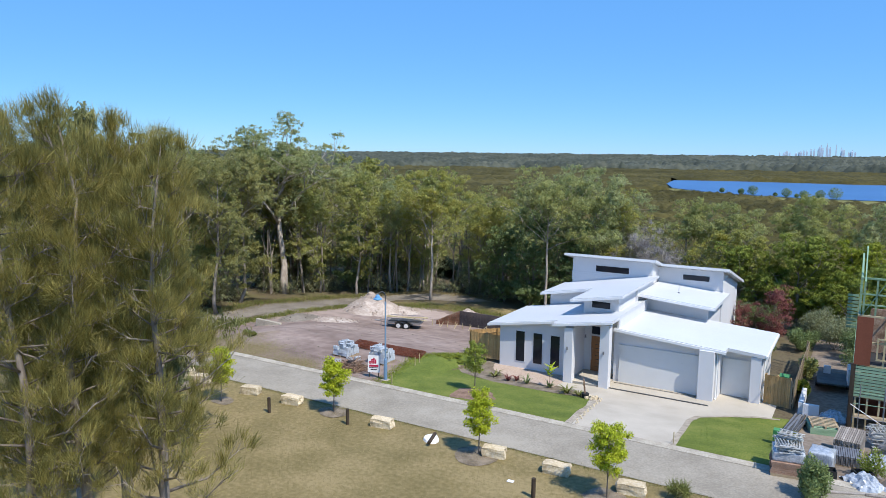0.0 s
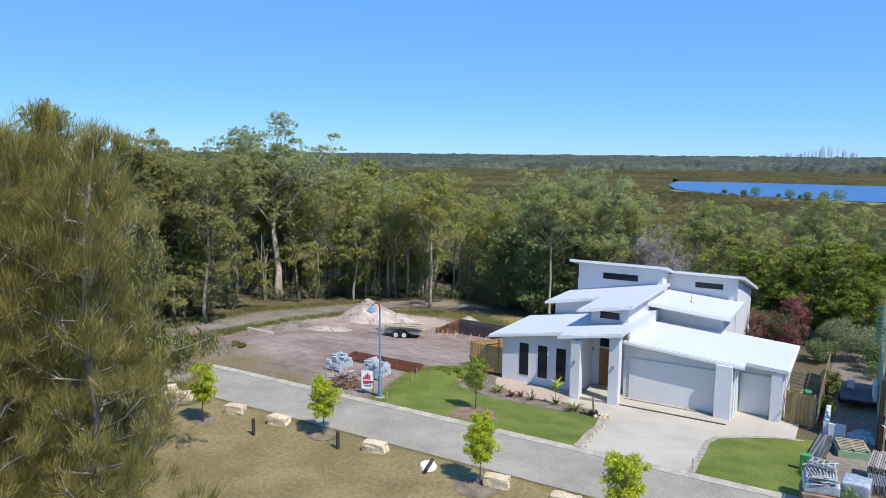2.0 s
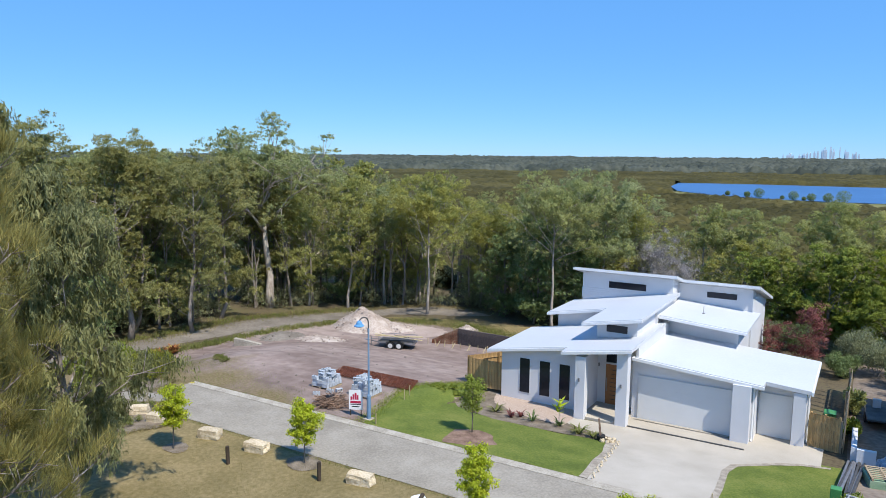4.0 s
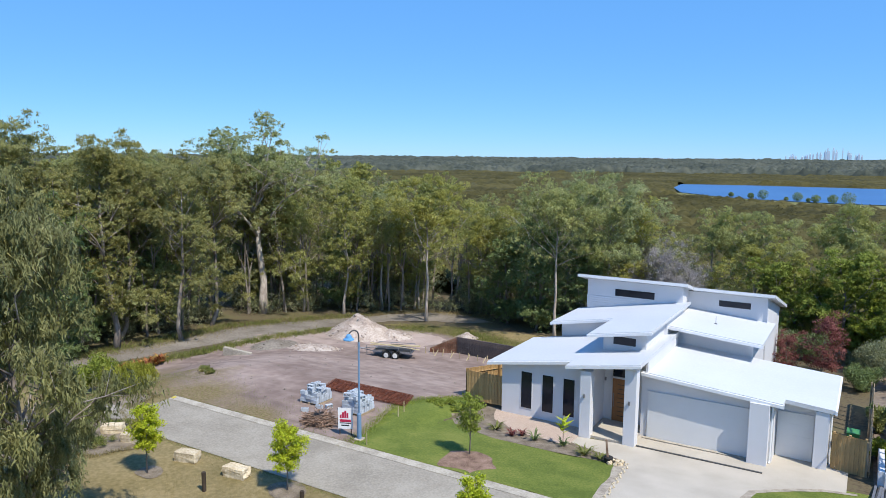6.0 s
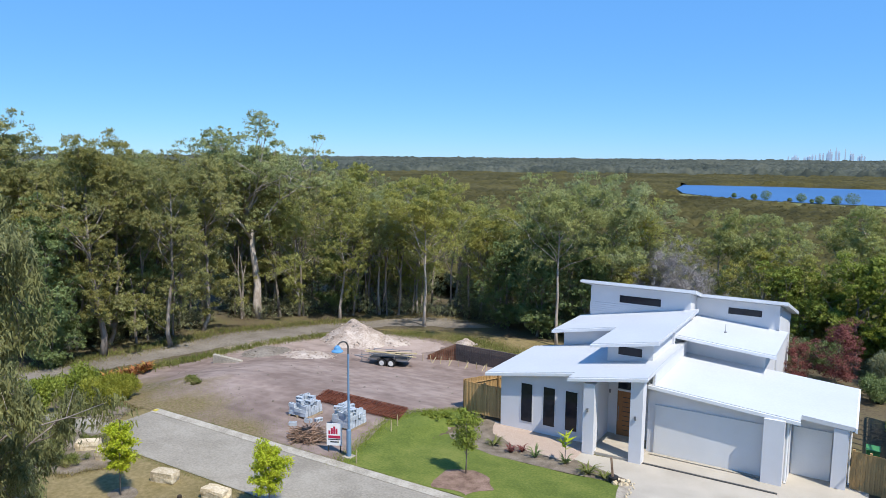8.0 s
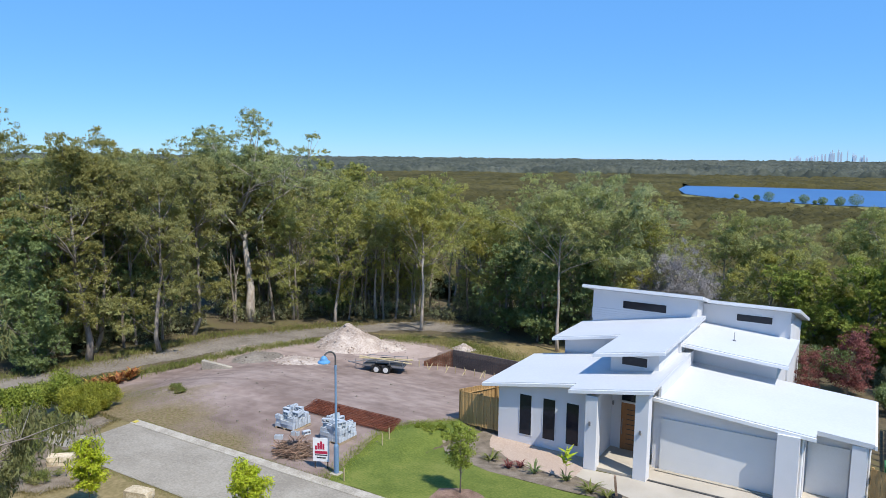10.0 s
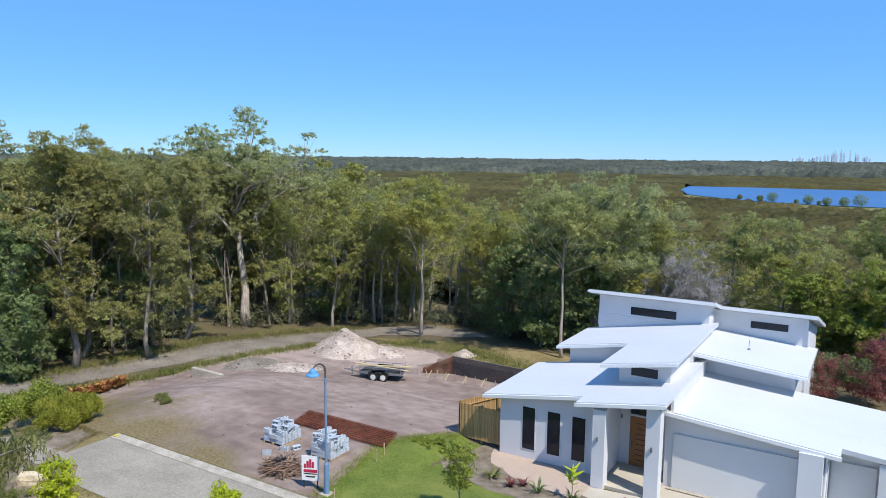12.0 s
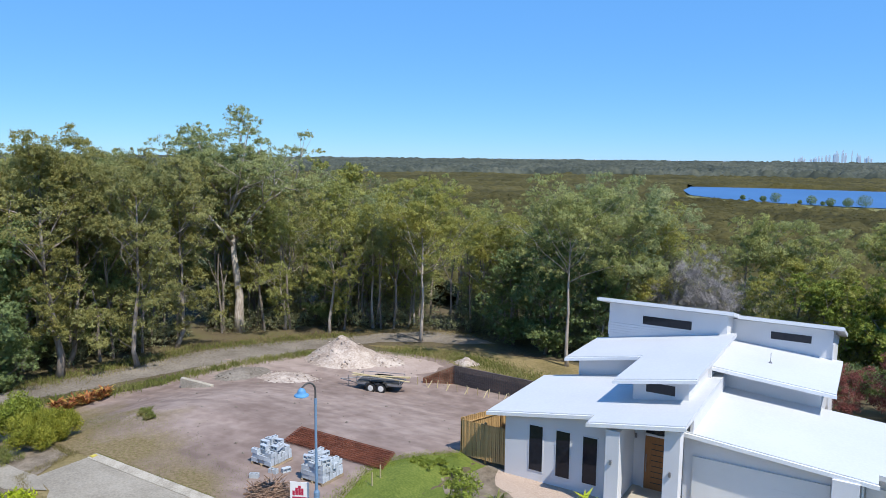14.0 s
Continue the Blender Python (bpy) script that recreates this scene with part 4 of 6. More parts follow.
def canopy_top(name, near, far, step, cell, rise, mat, label, seed, keep=None):
    """The closed crowns of a wetland wood, one lump to a crown."""
    verts, faces, r, last = [], [], near, None
    wide = radians(42)
    turns = int(2 * wide * math.sqrt(near * far) / step)
    while r < far:
        row = len(verts)
        for k in range(turns + 1):
            a = radians(31) + wide * (2 * k / turns - 1)
            x, y = 12 - math.sin(a) * r, -30 + math.cos(a) * r
            up = 0.0 if last is None or (keep and not all(keep(x + dx, y + dy) for dx, dy in ((step, 0), (-step, 0), (0, 2 * step), (0, -2 * step)))) else lumps(x, y, cell, rise, seed)
            verts.append((x, y, height(x, y) + up))
        if last is not None:
            for k in range(turns):
                c = verts[last + k]
                if (c[1] < 44 and c[0] > -60) or (keep and not (keep(c[0], c[1]) and keep(*verts[row + k + 1][:2]))):
                    continue
                faces.append((last + k, row + k, row + k + 1, last + k + 1)[::-1])
        last = row
        r += step * (r / math.sqrt(near * far)) ** 0.8
    me = bpy.data.meshes.new(name)
    me.from_pydata(verts, [], faces)
    me.update()
    for p in me.polygons:
        p.use_smooth = True
    return tagged(part(name, me, mat), label, "mangroves", kind="stuff")


def canopy_leaves(name, near, far, count, size, cell, rise, label, seed, lump_seed, keep=None):
    """Leaf sprays standing on the crowns of a wetland wood."""
    wr = np.random.default_rng(seed)
    p, d = [], []
    while len(p) < count // 5:
        r = math.sqrt(near ** 2 + (far ** 2 - near ** 2) * wr.random())
        a = radians(31 + 41 * (wr.random() * 2 - 1))
        x, y = 12 - math.sin(a) * r, -30 + math.cos(a) * r
        if (y < 44 and x > -60) or (keep and not keep(x, y)):
            continue
        z = lumps(x, y, cell, rise, lump_seed)
        if z < 0.55 * rise:
            continue
        p.append((x, y, height(x, y) + z))
        d.append((lumps(x - 0.4, y, cell, rise, lump_seed) - z, lumps(x, y - 0.4, cell, rise, lump_seed) - z, 0.4))
    p, d = np.repeat(np.array(p), 5, 0), np.repeat(np.array(d), 5, 0)
    d /= np.linalg.norm(d, axis=1)[:, None]
    p = p + wr.normal(size=p.shape) * (size * 1.1, size * 1.1, size * 0.5)
    me = blades(name, p, wr.normal(size=p.shape) * (1, 1, 0.4), size, 0.5, MANGROVELEAF, wr, d)
    return tagged(part(name, me, MANGROVELEAF), label, "mangroves", kind="stuff")


canopy_top("mangroves", 84, 205, 0.9, 3.6, 2.7, MANGROVE, "closed olive mangrove crowns behind the bush", 1.0)
canopy_top("mangroves", 200, 440, 1.5, 5.0, 3.0, MANGROVE, "closed olive mangrove crowns over the wetland", 2.0, dry)
canopy_top("mangroves", 435, 1010, 3.4, 9.0, 4.0, MANGROVE, "closed crowns of the distant mangroves", 3.0, dry)
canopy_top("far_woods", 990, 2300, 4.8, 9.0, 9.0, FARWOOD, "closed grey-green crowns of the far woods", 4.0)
canopy_leaves("mangroves", 84, 205, 130000, 0.2, 3.6, 2.7, "olive mangrove leaves close behind the bush", 71, 1.0)
canopy_leaves("mangroves", 200, 440, 120000, 0.32, 5.0, 3.0, "olive mangrove leaves over the wetland", 72, 2.0, dry)
for x, y, r in ((-43.8, 413, 1.3), (-36.9, 409, 2.2), (-17.9, 397, 2.0), (-8.7, 391, 1.7), (-0.6, 387, 1.9), (6.5, 387.5, 2.6), (-56.9, 427, 1.1), (-12.5, 395, 0.8), (-24, 402, 0.8)):
    wr = np.random.default_rng(int(1000 + x))
    r *= 1.25
    p, d = scatter([(0, 0, r)], [(r * 1.15, r * 1.15, r)], 900, wr, 0.3)
    o = part("mangrove_bush", blades("mangrove_bush", p, wr.normal(size=p.shape) + d, 0.32, 0.5, DARKLEAF, wr, d), DARKLEAF)
    o.location = (x, y, -7.95)
    tagged(o, "rounded green mangrove bush standing in the lake shallows", "bush", "lake bushes")

# skyline
for i in range(26):
    wr = np.random.default_rng(300 + i)
    f = (i + 0.5) / 26
    px = -378 + 350 * f + 10 * wr.normal()
    hgt = 16 + 30 * math.exp(-((f - 0.62) / 0.2) ** 2) * (0.5 + wr.random()) + 14 * wr.random()
    w = 2.4 + 3.6 * wr.random() ** 1.5
    bm = boxes((-w, w, -w, w, -30, hgt * 0.8), (-w * 0.6, w * 0.6, -w * 0.6, w * 0.6, hgt * 0.8, hgt), (-0.8, 0.8, -0.8, 0.8, hgt, hgt + 6 * wr.random()))
    t = thing("tower_block", (px, 3955, 14), "hazy pale tower block on the far skyline", "building", "skyline towers")
    part("wall", bm, HAZE, t)
for i in range(22):
    wr = np.random.default_rng(400 + i)
    t = thing("low_building", (-1250 + 42 * i + 22 * wr.random(), 2420, 15.2), "small white building on the far shore", "building", "far buildings")
    part("wall", boxes((-4 - 6 * wr.random(), 4, -5, 5, -20, 1.0 + 2.4 * wr.random())), HAZE, t)
    part("roof", boxes((-4, 3, -4, 4, 1.0, 1.6 + 2.0 * wr.random())), HAZE, t)

# ---- house details ----
for x0, x1, y, f in ((-0.8, 4.25, -0.23, r1), (4.25, 8.1, -1.15, r1), (7.8, 14.4, 0.3, r5), (0.5, 4.5, 5.8, r3), (4.46, 7.9, 1.4, r3), (7.55, 12.7, 6.2, r4), (0.7, 7.8, 9.9, r6), (7.8, 12.65, 11.5, r7)):
    bm = bmesh.new()
    prism(bm, [(x0 - 0.04, y - 0.09), (x1 + 0.04, y - 0.09), (x1 + 0.04, y - 0.003), (x0 - 0.04, y - 0.003)], lambda x, y, f=f: f(x, y) - 0.2, lambda x, y, f=f: f(x, y) - 0.045)
    part("gutter", bm, TRIM, house)
bm = bmesh.new()
prism(bm, [(16.503, 1.1), (16.59, 1.1), (16.59, 7.45), (16.503, 7.45)], lambda x, y: r5(x, y) - 0.22, lambda x, y: r5(x, y) - 0.03)
part("gutter", bm, TRIM, house)
for x, y, z in ((13.93, 0.62, 2.9), (16.36, 1.98, 2.7)):
    bm = bmesh.new()
    tube(bm, [(x, y, 0.1), (x, y, z)], [0.045, 0.045], 10)
    tube(bm, [(x, y, 0.1), (x + 0.02, y - 0.12, 0.03)], [0.045, 0.045], 10)
    part("downpipe", bm, TRIM, house)
# upper storey boards
for i in range(5):
    z = 4.55 + 0.14 * i
    bm = bmesh.new()
    prism(bm, [(1.17, 10.378), (7.4, 10.378), (7.4, 10.397), (1.17, 10.397)], lambda x, y, z=z: z, lambda x, y, z=z: z + (0.139 if y > 10.38 else 0.134))
    part("weatherboard", bm, WHITE, house)
for i in range(9):
    z = 3.9 + 0.15 * i
    back = min(18.9, 11.5 + (6.25 - 0.25 - z - 0.145) / 0.25)
    part("weatherboard", boxes((12.203, 12.24, 11.9, back, z, z + 0.145)), WHITE, house)
# small wall features
for x, y, z in ((5.28, -1.155, 2.15), (7.58, -1.015, 2.15), (5.42, 1.84, 2.3)):
    lamp = part("wall_light", boxes((x - 0.045, x + 0.045, y - 0.07, y, z, z + 0.2), bevel=0.01), STEEL, house, "small dark wall light")
bm = bmesh.new()
tube(bm, [(9.75, 8.9, r4(9.75, 0) - 0.1), (9.75, 8.9, r4(9.75, 0) + 0.5)], [0.013, 0.013], 8)
tube(bm, [(9.75, 8.9, r4(9.75, 0) - 0.05), (9.75, 8.9, r4(9.75, 0) + 0.06)], [0.1, 0.07], 10)
part("vent_pipe", bm, STEEL, house, "thin grey vent pipe on the roof")
# porch, entry and doors
part("porch_floor", boxes((5.0, 7.7, -0.9, 1.9, -0.1, 0.12)), DRIVE, house, "raised aggregate entry step")
part("wall", boxes((5.0, 5.32, 0.003, 1.9, -0.1, 3.6)), WHITE, house)
dr = part("front_door", boxes((5.83, 6.8, 1.80, 1.895, 0.13, 2.5), bevel=0.01), DOORWOOD, house, "timber front door with horizontal slots")
for i in range(8):
    part("slot", boxes((6.12, 6.66, 1.788, 1.802, 0.42 + 0.25 * i, 0.45 + 0.25 * i)), ALU, dr)
part("handle", boxes((5.9, 5.93, 1.72, 1.75, 0.9, 1.7), (5.9, 5.93, 1.74, 1.80, 0.95, 0.98), (5.9, 5.93, 1.74, 1.80, 1.6, 1.63)), STEEL, dr)
part("door_frame", boxes((5.74, 5.825, 1.78, 1.9, 0.12, 3.15), (6.805, 6.89, 1.78, 1.9, 0.12, 3.15), (5.74, 6.89, 1.78, 1.9, 2.51, 2.6), (5.74, 6.89, 1.78, 1.9, 3.155, 3.22)), WHITE, house)
tw = part("window", boxes((5.83, 6.8, 1.84, 1.9, 2.605, 3.15)), ALU, house)
part("pane", boxes((5.87, 6.76, 1.82, 1.838, 2.65, 3.11)), GLASS, tw)
gd = part("garage_door", boxes((8.05, 12.95, 0.66, 0.715, 0.02, 2.5)), GARAGE, house, "white sectional double garage door")
for i in range(4):
    part("panel", boxes((8.07, 12.93, 0.645, 0.662, 0.03 + 0.62 * i, 0.03 + 0.62 * i + 0.6195), bevel=0.0008), GARAGE, gd)
gs = part("garage_door", boxes((14.05, 15.65, 1.83, 1.895, 0.02, 2.3)), GARAGE, house, "white single garage door")
for i in range(4):
    part("panel", boxes((14.07, 15.63, 1.815, 1.832, 0.03 + 0.57 * i, 0.03 + 0.57 * i + 0.5695), bevel=0.0008), GARAGE, gs)
part("threshold", boxes((7.9, 13.0, 0.42, 0.655, 0.046, 0.062)), KERB, house)
tagged(part("drain", boxes((7.95, 13.8, -0.85, -0.73, 0.03, 0.06)), DARKSTEEL), "dark strip drain across the driveway", "drain", kind="structure")

# ---- street lamp ----
lamp = thing("street_lamp", (-2.82, -9.5, height(-2.82, -9.5)), "blue painted street lamp with a gooseneck arm beside the kerb", "street lamp")
bm = bmesh.new()
tube(bm, [(0, 0, -0.1), (0, 0, 1.25), (0, 0, 1.33)], [0.11, 0.105, 0.06], 16)
part("base_sleeve", bm, BLUEPAINT, lamp)
part("footing", boxes((-0.22, 0.22, -0.22, 0.22, -0.05, 0.06), bevel=0.02), KERB, lamp)
bm = bmesh.new()
tube(bm, [(0, 0, 1.2), (0, 0, 4.6)], [0.055, 0.042], 14)
tube(bm, [(0, 0, 4.55), (0, 0, 4.75)], [0.055, 0.05], 14)
part("pole", bm, BLUEPAINT, lamp)
bm = bmesh.new()
tube(bm, [(0, 0, 4.6), (0, 0, 5.05)] + [(-0.1 * (1 - math.cos(a)), -0.26 * (1 - math.cos(a)), 5.05 + 0.3 * math.sin(a)) for a in (0.4, 0.8, 1.2, 1.57, 2.0, 2.4, 2.8)], [0.035] * 9, 10)
part("arm", bm, DARKSTEEL, lamp)
bm = bmesh.new()
tube(bm, [(-0.19, -0.5, 5.22), (-0.19, -0.5, 5.14), (-0.19, -0.5, 5.04), (-0.19, -0.5, 4.98), (-0.19, -0.5, 4.94)], [0.05, 0.13, 0.165, 0.25, 0.26], 20)
hd = part("head", bm, BLUEHEAD, lamp, "bright blue bell-shaped lamp head", smooth=False)
bm = bmesh.new()
tube(bm, [(-0.19, -0.5, 4.945), (-0.19, -0.5, 4.90), (-0.19, -0.5, 4.86)], [0.2, 0.17, 0.08], 16)
part("lens", bm, LENS, hd)

# ---- builder's sign ----
sign = thing("sign", (-3.72, -9.42, height(-3.7, -9.4)), "white builder's sign board with crimson print on two stakes", "sign", rz=24)
part("board", boxes((-0.36, 0.36, -0.02, 0.0, 0.32, 1.36)), SIGNWHITE, sign)
for x in (-0.28, 0.28):
    part("stake", boxes((x - 0.02, x + 0.02, 0.0, 0.035, -0.1, 1.2)), POSTWOOD, sign)
for i, (x0, x1, z0, z1) in enumerate(((-0.16, -0.06, 0.86, 1.14), (-0.045, 0.05, 0.86, 1.22), (0.065, 0.15, 0.86, 1.12), (-0.27, -0.18, 0.84, 1.02))):
    part("emblem", boxes((x0, x1, -0.026, -0.021, z0, z1)), SIGNRED, sign)
for z0, z1, w in ((0.66, 0.79, 0.28), (0.585, 0.63, 0.28), (0.46, 0.52, 0.2)):
    part("print_bar", boxes((-w, w, -0.026, -0.021, z0, z1)), SIGNRED if z0 > 0.6 else ALU, sign)

# ---- pallets of blocks ----
blk = boxes((-0.195, 0.195, -0.095, -0.065, 0, 0.19), (-0.195, 0.195, 0.065, 0.095, 0, 0.19), (-0.195, -0.165, -0.064, 0.064, 0, 0.19), (0.165, 0.195, -0.064, 0.064, 0, 0.19), (-0.016, 0.016, -0.064, 0.064, 0, 0.19))
BLOCK = mesh_of(blk, "block")
BLOCK.materials.append(GREYBLOCK)


def pallet(name, at, label, w=1.16, d=1.3, rz=0.0, mat=PALLETWOOD, h=0.13):
    t = thing(name, at, label, "pallet", rz=rz)
    for i in range(7):
        y = -d / 2 + d * (i + 0.5) / 7
        part("slat", boxes((-w / 2, w / 2, y - 0.05, y + 0.05, h - 0.02, h)), mat, t)
    for x in (-w / 2 + 0.05, 0, w / 2 - 0.05):
        part("bearer", boxes((x - 0.04, x + 0.04, -d / 2, d / 2, 0.0, h - 0.022)), mat, t)
    return t


def block_stack(at, layers, seed, label):
    rng = np.random.default_rng(seed)
    t = pallet("block_pallet", at, label, 1.2, 1.36)
    for z, fill in enumerate(layers):
        for i in range(6):
            for j in range(3):
                if rng.random() > fill:
                    continue
                o = part("block", BLOCK, GREYBLOCK, t)
                upright = rng.random() < 0.12 * z
                o.matrix_basis = pose(-0.4 + 0.4 * j + 0.015 * rng.normal(), -0.55 + 0.215 * i + 0.01 * rng.normal(), 0.135 + 0.192 * z + (0.1 if upright else 0), 90 if upright else 0, 0, (90 if rng.random() < 0.15 * z else 0) + 4 * z * rng.normal())


block_stack((-8.3, -6.3, height(-8.3, -6.3)), (1.0, 0.95, 0.62, 0.35), 3, "pallet half stacked with loose grey concrete blocks")
block_stack((-5.35, -6.33, height(-5.35, -6.33)), (1.0, 1.0, 0.95, 0.75, 0.42), 4, "pallet stacked high with grey concrete blocks")
for i, (x, y, r) in enumerate(((-7.66, -7.95, 30), (-7.1, -6.72, 70), (-7.36, -7.15, 10))):
    o = tagged(part("block", BLOCK, GREYBLOCK), "single grey concrete block lying on the soil", "block", "loose blocks")
    o.matrix_basis = pose(x, y, height(x, y) + (0.1 if i == 1 else 0), 90 if i == 1 else 0, 0, r)

# ---- pile of sticks ----
pile = thing("brush_pile", (-5.75, -8.9, height(-5.7, -8.9)), "heap of dry brown sticks beside the kerb", "brush pile")
rs = np.random.default_rng(8)
STICK = []
for i in range(4):
    bm = bmesh.new()
    tube(bm, [(-0.6, 0, 0), (-0.2, 0.04 * rs.normal(), 0.03 * rs.normal()), (0.2, 0.05 * rs.normal(), 0.03 * rs.normal()), (0.6, 0.03, 0.02)], [0.016, 0.02, 0.016, 0.006], 5)
    me = mesh_of(bm, "stick")
    me.materials.append(STICKS)
    STICK.append(me)
for i in range(260):
    o = part("stick", STICK[i % 4], STICKS, pile)
    r, a = 0.62 * math.sqrt(rs.random()), rs.random() * 6.28
    z = 0.03 + 0.55 * (1 - (r / 0.72) ** 2) * rs.random() ** 0.6
    s = 0.5 + 0.8 * rs.random()
    o.matrix_basis = pose(r * math.cos(a) * 1.1, r * math.sin(a) * 0.8, z, 0, 14 * rs.normal(), 35 + 48 * rs.normal()) @ Matrix.Diagonal((s, 1.2, 1.2, 1))

# ---- reinforcing mesh ----
mat_t = thing("steel_mesh_stack", (-7.0, -3.36, height(-7, -3.36)), "stack of rusty reinforcing mesh sheets on the soil", "steel mesh")
rs = np.random.default_rng(6)
for k in range(6):
    bm = bmesh.new()
    dx, dy = 0.06 * rs.normal(), 0.05 * rs.normal()
    z = 0.03 + 0.022 * k
    f = lambda x, y: height(x - 7.0, y - 3.36) - height(-7, -3.36)
    for i in range(29):
        x = -2.8 + 0.2 * i + dx
        tube(bm, [(x - 0.36 * -0.95, -0.95 + dy, z + f(x, -0.95)), (x - 0.36 * 0.95, 0.95 + dy, z + f(x, 0.95))], [0.009, 0.009], 4)
    for j in range(10):
        y = -0.92 + 0.205 * j + dy
        pts = [(-2.85 - 0.36 * y + dx, y, z + 0.012 + f(-2.8, y)), (2.85 - 0.36 * y + dx, y, z + 0.012 + f(2.8, y))]
        tube(bm, pts, [0.009, 0.009], 4)
    part("mesh_sheet", bm, RUST, mat_t)

# ---- trailer ----
tr = thing("trailer", (-14.35, 9.75, height(-14.35, 9.75)), "dark tandem-axle flatbed trailer carrying pale planks", "trailer", rz=19)
part("chassis", boxes((-1.5, 1.6, -0.75, -0.66, 0.48, 0.6), (-1.5, 1.6, 0.66, 0.75, 0.48, 0.6), (-1.5, -1.42, -0.66, 0.66, 0.48, 0.6), (1.52, 1.6, -0.66, 0.66, 0.48, 0.6), (-0.5, -0.42, -0.66, 0.66, 0.48, 0.6), (0.5, 0.58, -0.66, 0.66, 0.48, 0.6)), STEEL, tr)
part("deck", boxes((-1.42, 1.52, -0.66, 0.66, 0.602, 0.63)), DARKSTEEL, tr)
bm = bmesh.new()
for y in (-0.68, 0.68):
    tube(bm, [(-1.45, y, 0.54), (-2.7, 0.04 * (1 if y > 0 else -1), 0.5)], [0.035, 0.035], 6)
    tube(bm, [(-1.45, y, 0.95), (1.55, y, 0.95)], [0.025, 0.025], 6)
    for x in (-1.45, -0.45, 0.55, 1.55):
        tube(bm, [(x, y, 0.58), (x, y, 0.95)], [0.022, 0.022], 6)
tube(bm, [(-1.45, -0.68, 0.95), (-1.45, 0.68, 0.95)], [0.025, 0.025], 6)
part("rail", bm, STEEL, tr)
bm = bmesh.new()
tube(bm, [(-2.3, 0.12, 0.0), (-2.3, 0.12, 0.75)], [0.03, 0.03], 8)
tube(bm, [(-2.7, 0, 0.5), (-2.86, 0, 0.53)], [0.05, 0.04], 8)
part("drawbar", bm, STEEL, tr)
for y in (-0.86, 0.86):
    for x in (-0.38, 0.34):
        w = bmesh.new()
        tube(w, [(x, y - 0.1, 0.33), (x, y - 0.085, 0.33), (x, y + 0.085, 0.33), (x, y + 0.1, 0.33)], [0.27, 0.33, 0.33, 0.27], 24)
        wh = part("wheel", w, TYRE, tr)
        w = bmesh.new()
        s = -1 if y < 0 else 1
        tube(w, [(x, y + s * 0.09, 0.33), (x, y + s * 0.108, 0.33), (x, y + s * 0.112, 0.33)], [0.2, 0.19, 0.08], 20)
        part("rim", w, RIM, wh)
    bm = bmesh.new()
    pts = [(-0.82, y, 0.45), (-0.7, y, 0.66), (-0.5, y, 0.73), (0.46, y, 0.73), (0.66, y, 0.66), (0.78, y, 0.45)]
    for a, b in zip(pts, pts[1:]):
        d = (Vector(b) - Vector(a))
        q = [bm.verts.new(v) for v in ((a[0], y - 0.13, a[2]), (b[0], y - 0.13, b[2]), (b[0], y + 0.13, b[2]), (a[0], y + 0.13, a[2]))]
        bm.faces.new(q)
    bmesh.ops.solidify(bm, geom=bm.faces[:], thickness=0.02)
    part("mudguard", bm, DARKSTEEL, tr)
for i, (y, dz) in enumerate(((-0.5, 0.0), (-0.34, 0.01), (-0.42, 0.05))):
    o = tagged(part("plank", boxes((-1.9, 2.1, -0.07, 0.07, -0.02, 0.02)), FRAMEPINE), "long pale plank lying across the trailer", "plank", "trailer planks")
    o.matrix_basis = tr.matrix_basis @ pose(0.1, y, 0.99 + dz, 0, 5 if i == 0 else 0, 3 * i)

# ---- rubble heap ----
def heap(name, at, rx, ry, h, mat, label, category, seed, rocks=0):
    t = thing(name, at, label, category)
    n, verts, faces = 46, [], []
    for j in range(n + 1):
        for i in range(n + 1):
            u, v = 2 * i / n - 1, 2 * j / n - 1
            r = math.hypot(u, v)
            a = math.atan2(v, u)
            r2 = r * (1 + 0.12 * noise.noise((math.cos(a) * 1.5, math.sin(a) * 1.5, seed)))
            z = max(0.0, 1 - r2) ** 1.08
            z = (z if z < 0.86 else 0.86 + (z - 0.86) * 0.4) * h * (1 + 0.22 * noise.noise((u * 3.2, v * 3.2, seed + 5))) + 0.07 * noise.noise((u * 9, v * 9, seed + 9)) * (z > 0.01)
            verts.append((u * rx, v * ry, height(at[0] + u * rx, at[1] + v * ry) - at[2] + z - 0.06))
    faces = [(j * (n + 1) + i, j * (n + 1) + i + 1, (j + 1) * (n + 1) + i + 1, (j + 1) * (n + 1) + i) for j in range(n) for i in range(n)]
    me = bpy.data.meshes.new("mound")
    me.from_pydata(verts, [], faces)
    part("mound", me, mat, t, smooth=True)
    rng = np.random.default_rng(int(seed * 10))
    if rocks:
        for i in range(rocks):
            bm = bmesh.new()
            bmesh.ops.create_icosphere(bm, subdivisions=1, radius=1)
            for v in bm.verts:
                v.co *= 0.7 + 0.5 * rng.random()
            me = mesh_of(bm, "stone")
            me.materials.append(mat)
            r, a = math.sqrt(rng.random()) * 0.95, rng.random() * 6.28
            z = min(0.9, max(0.0, 1 - r) ** 1.08) * h
            o = part("stone", me, mat, t)
            s = 0.04 + 0.11 * rng.random() ** 3
            x, y = r * math.cos(a) * rx, r * math.sin(a) * ry
            o.matrix_basis = pose(x, y, height(at[0] + x, at[1] + y) - at[2] + z - 0.02, 360 * rng.random(), 0, 360 * rng.random()) @ Matrix.Diagonal((s, s * 0.8, s * 0.6, 1))
    return t


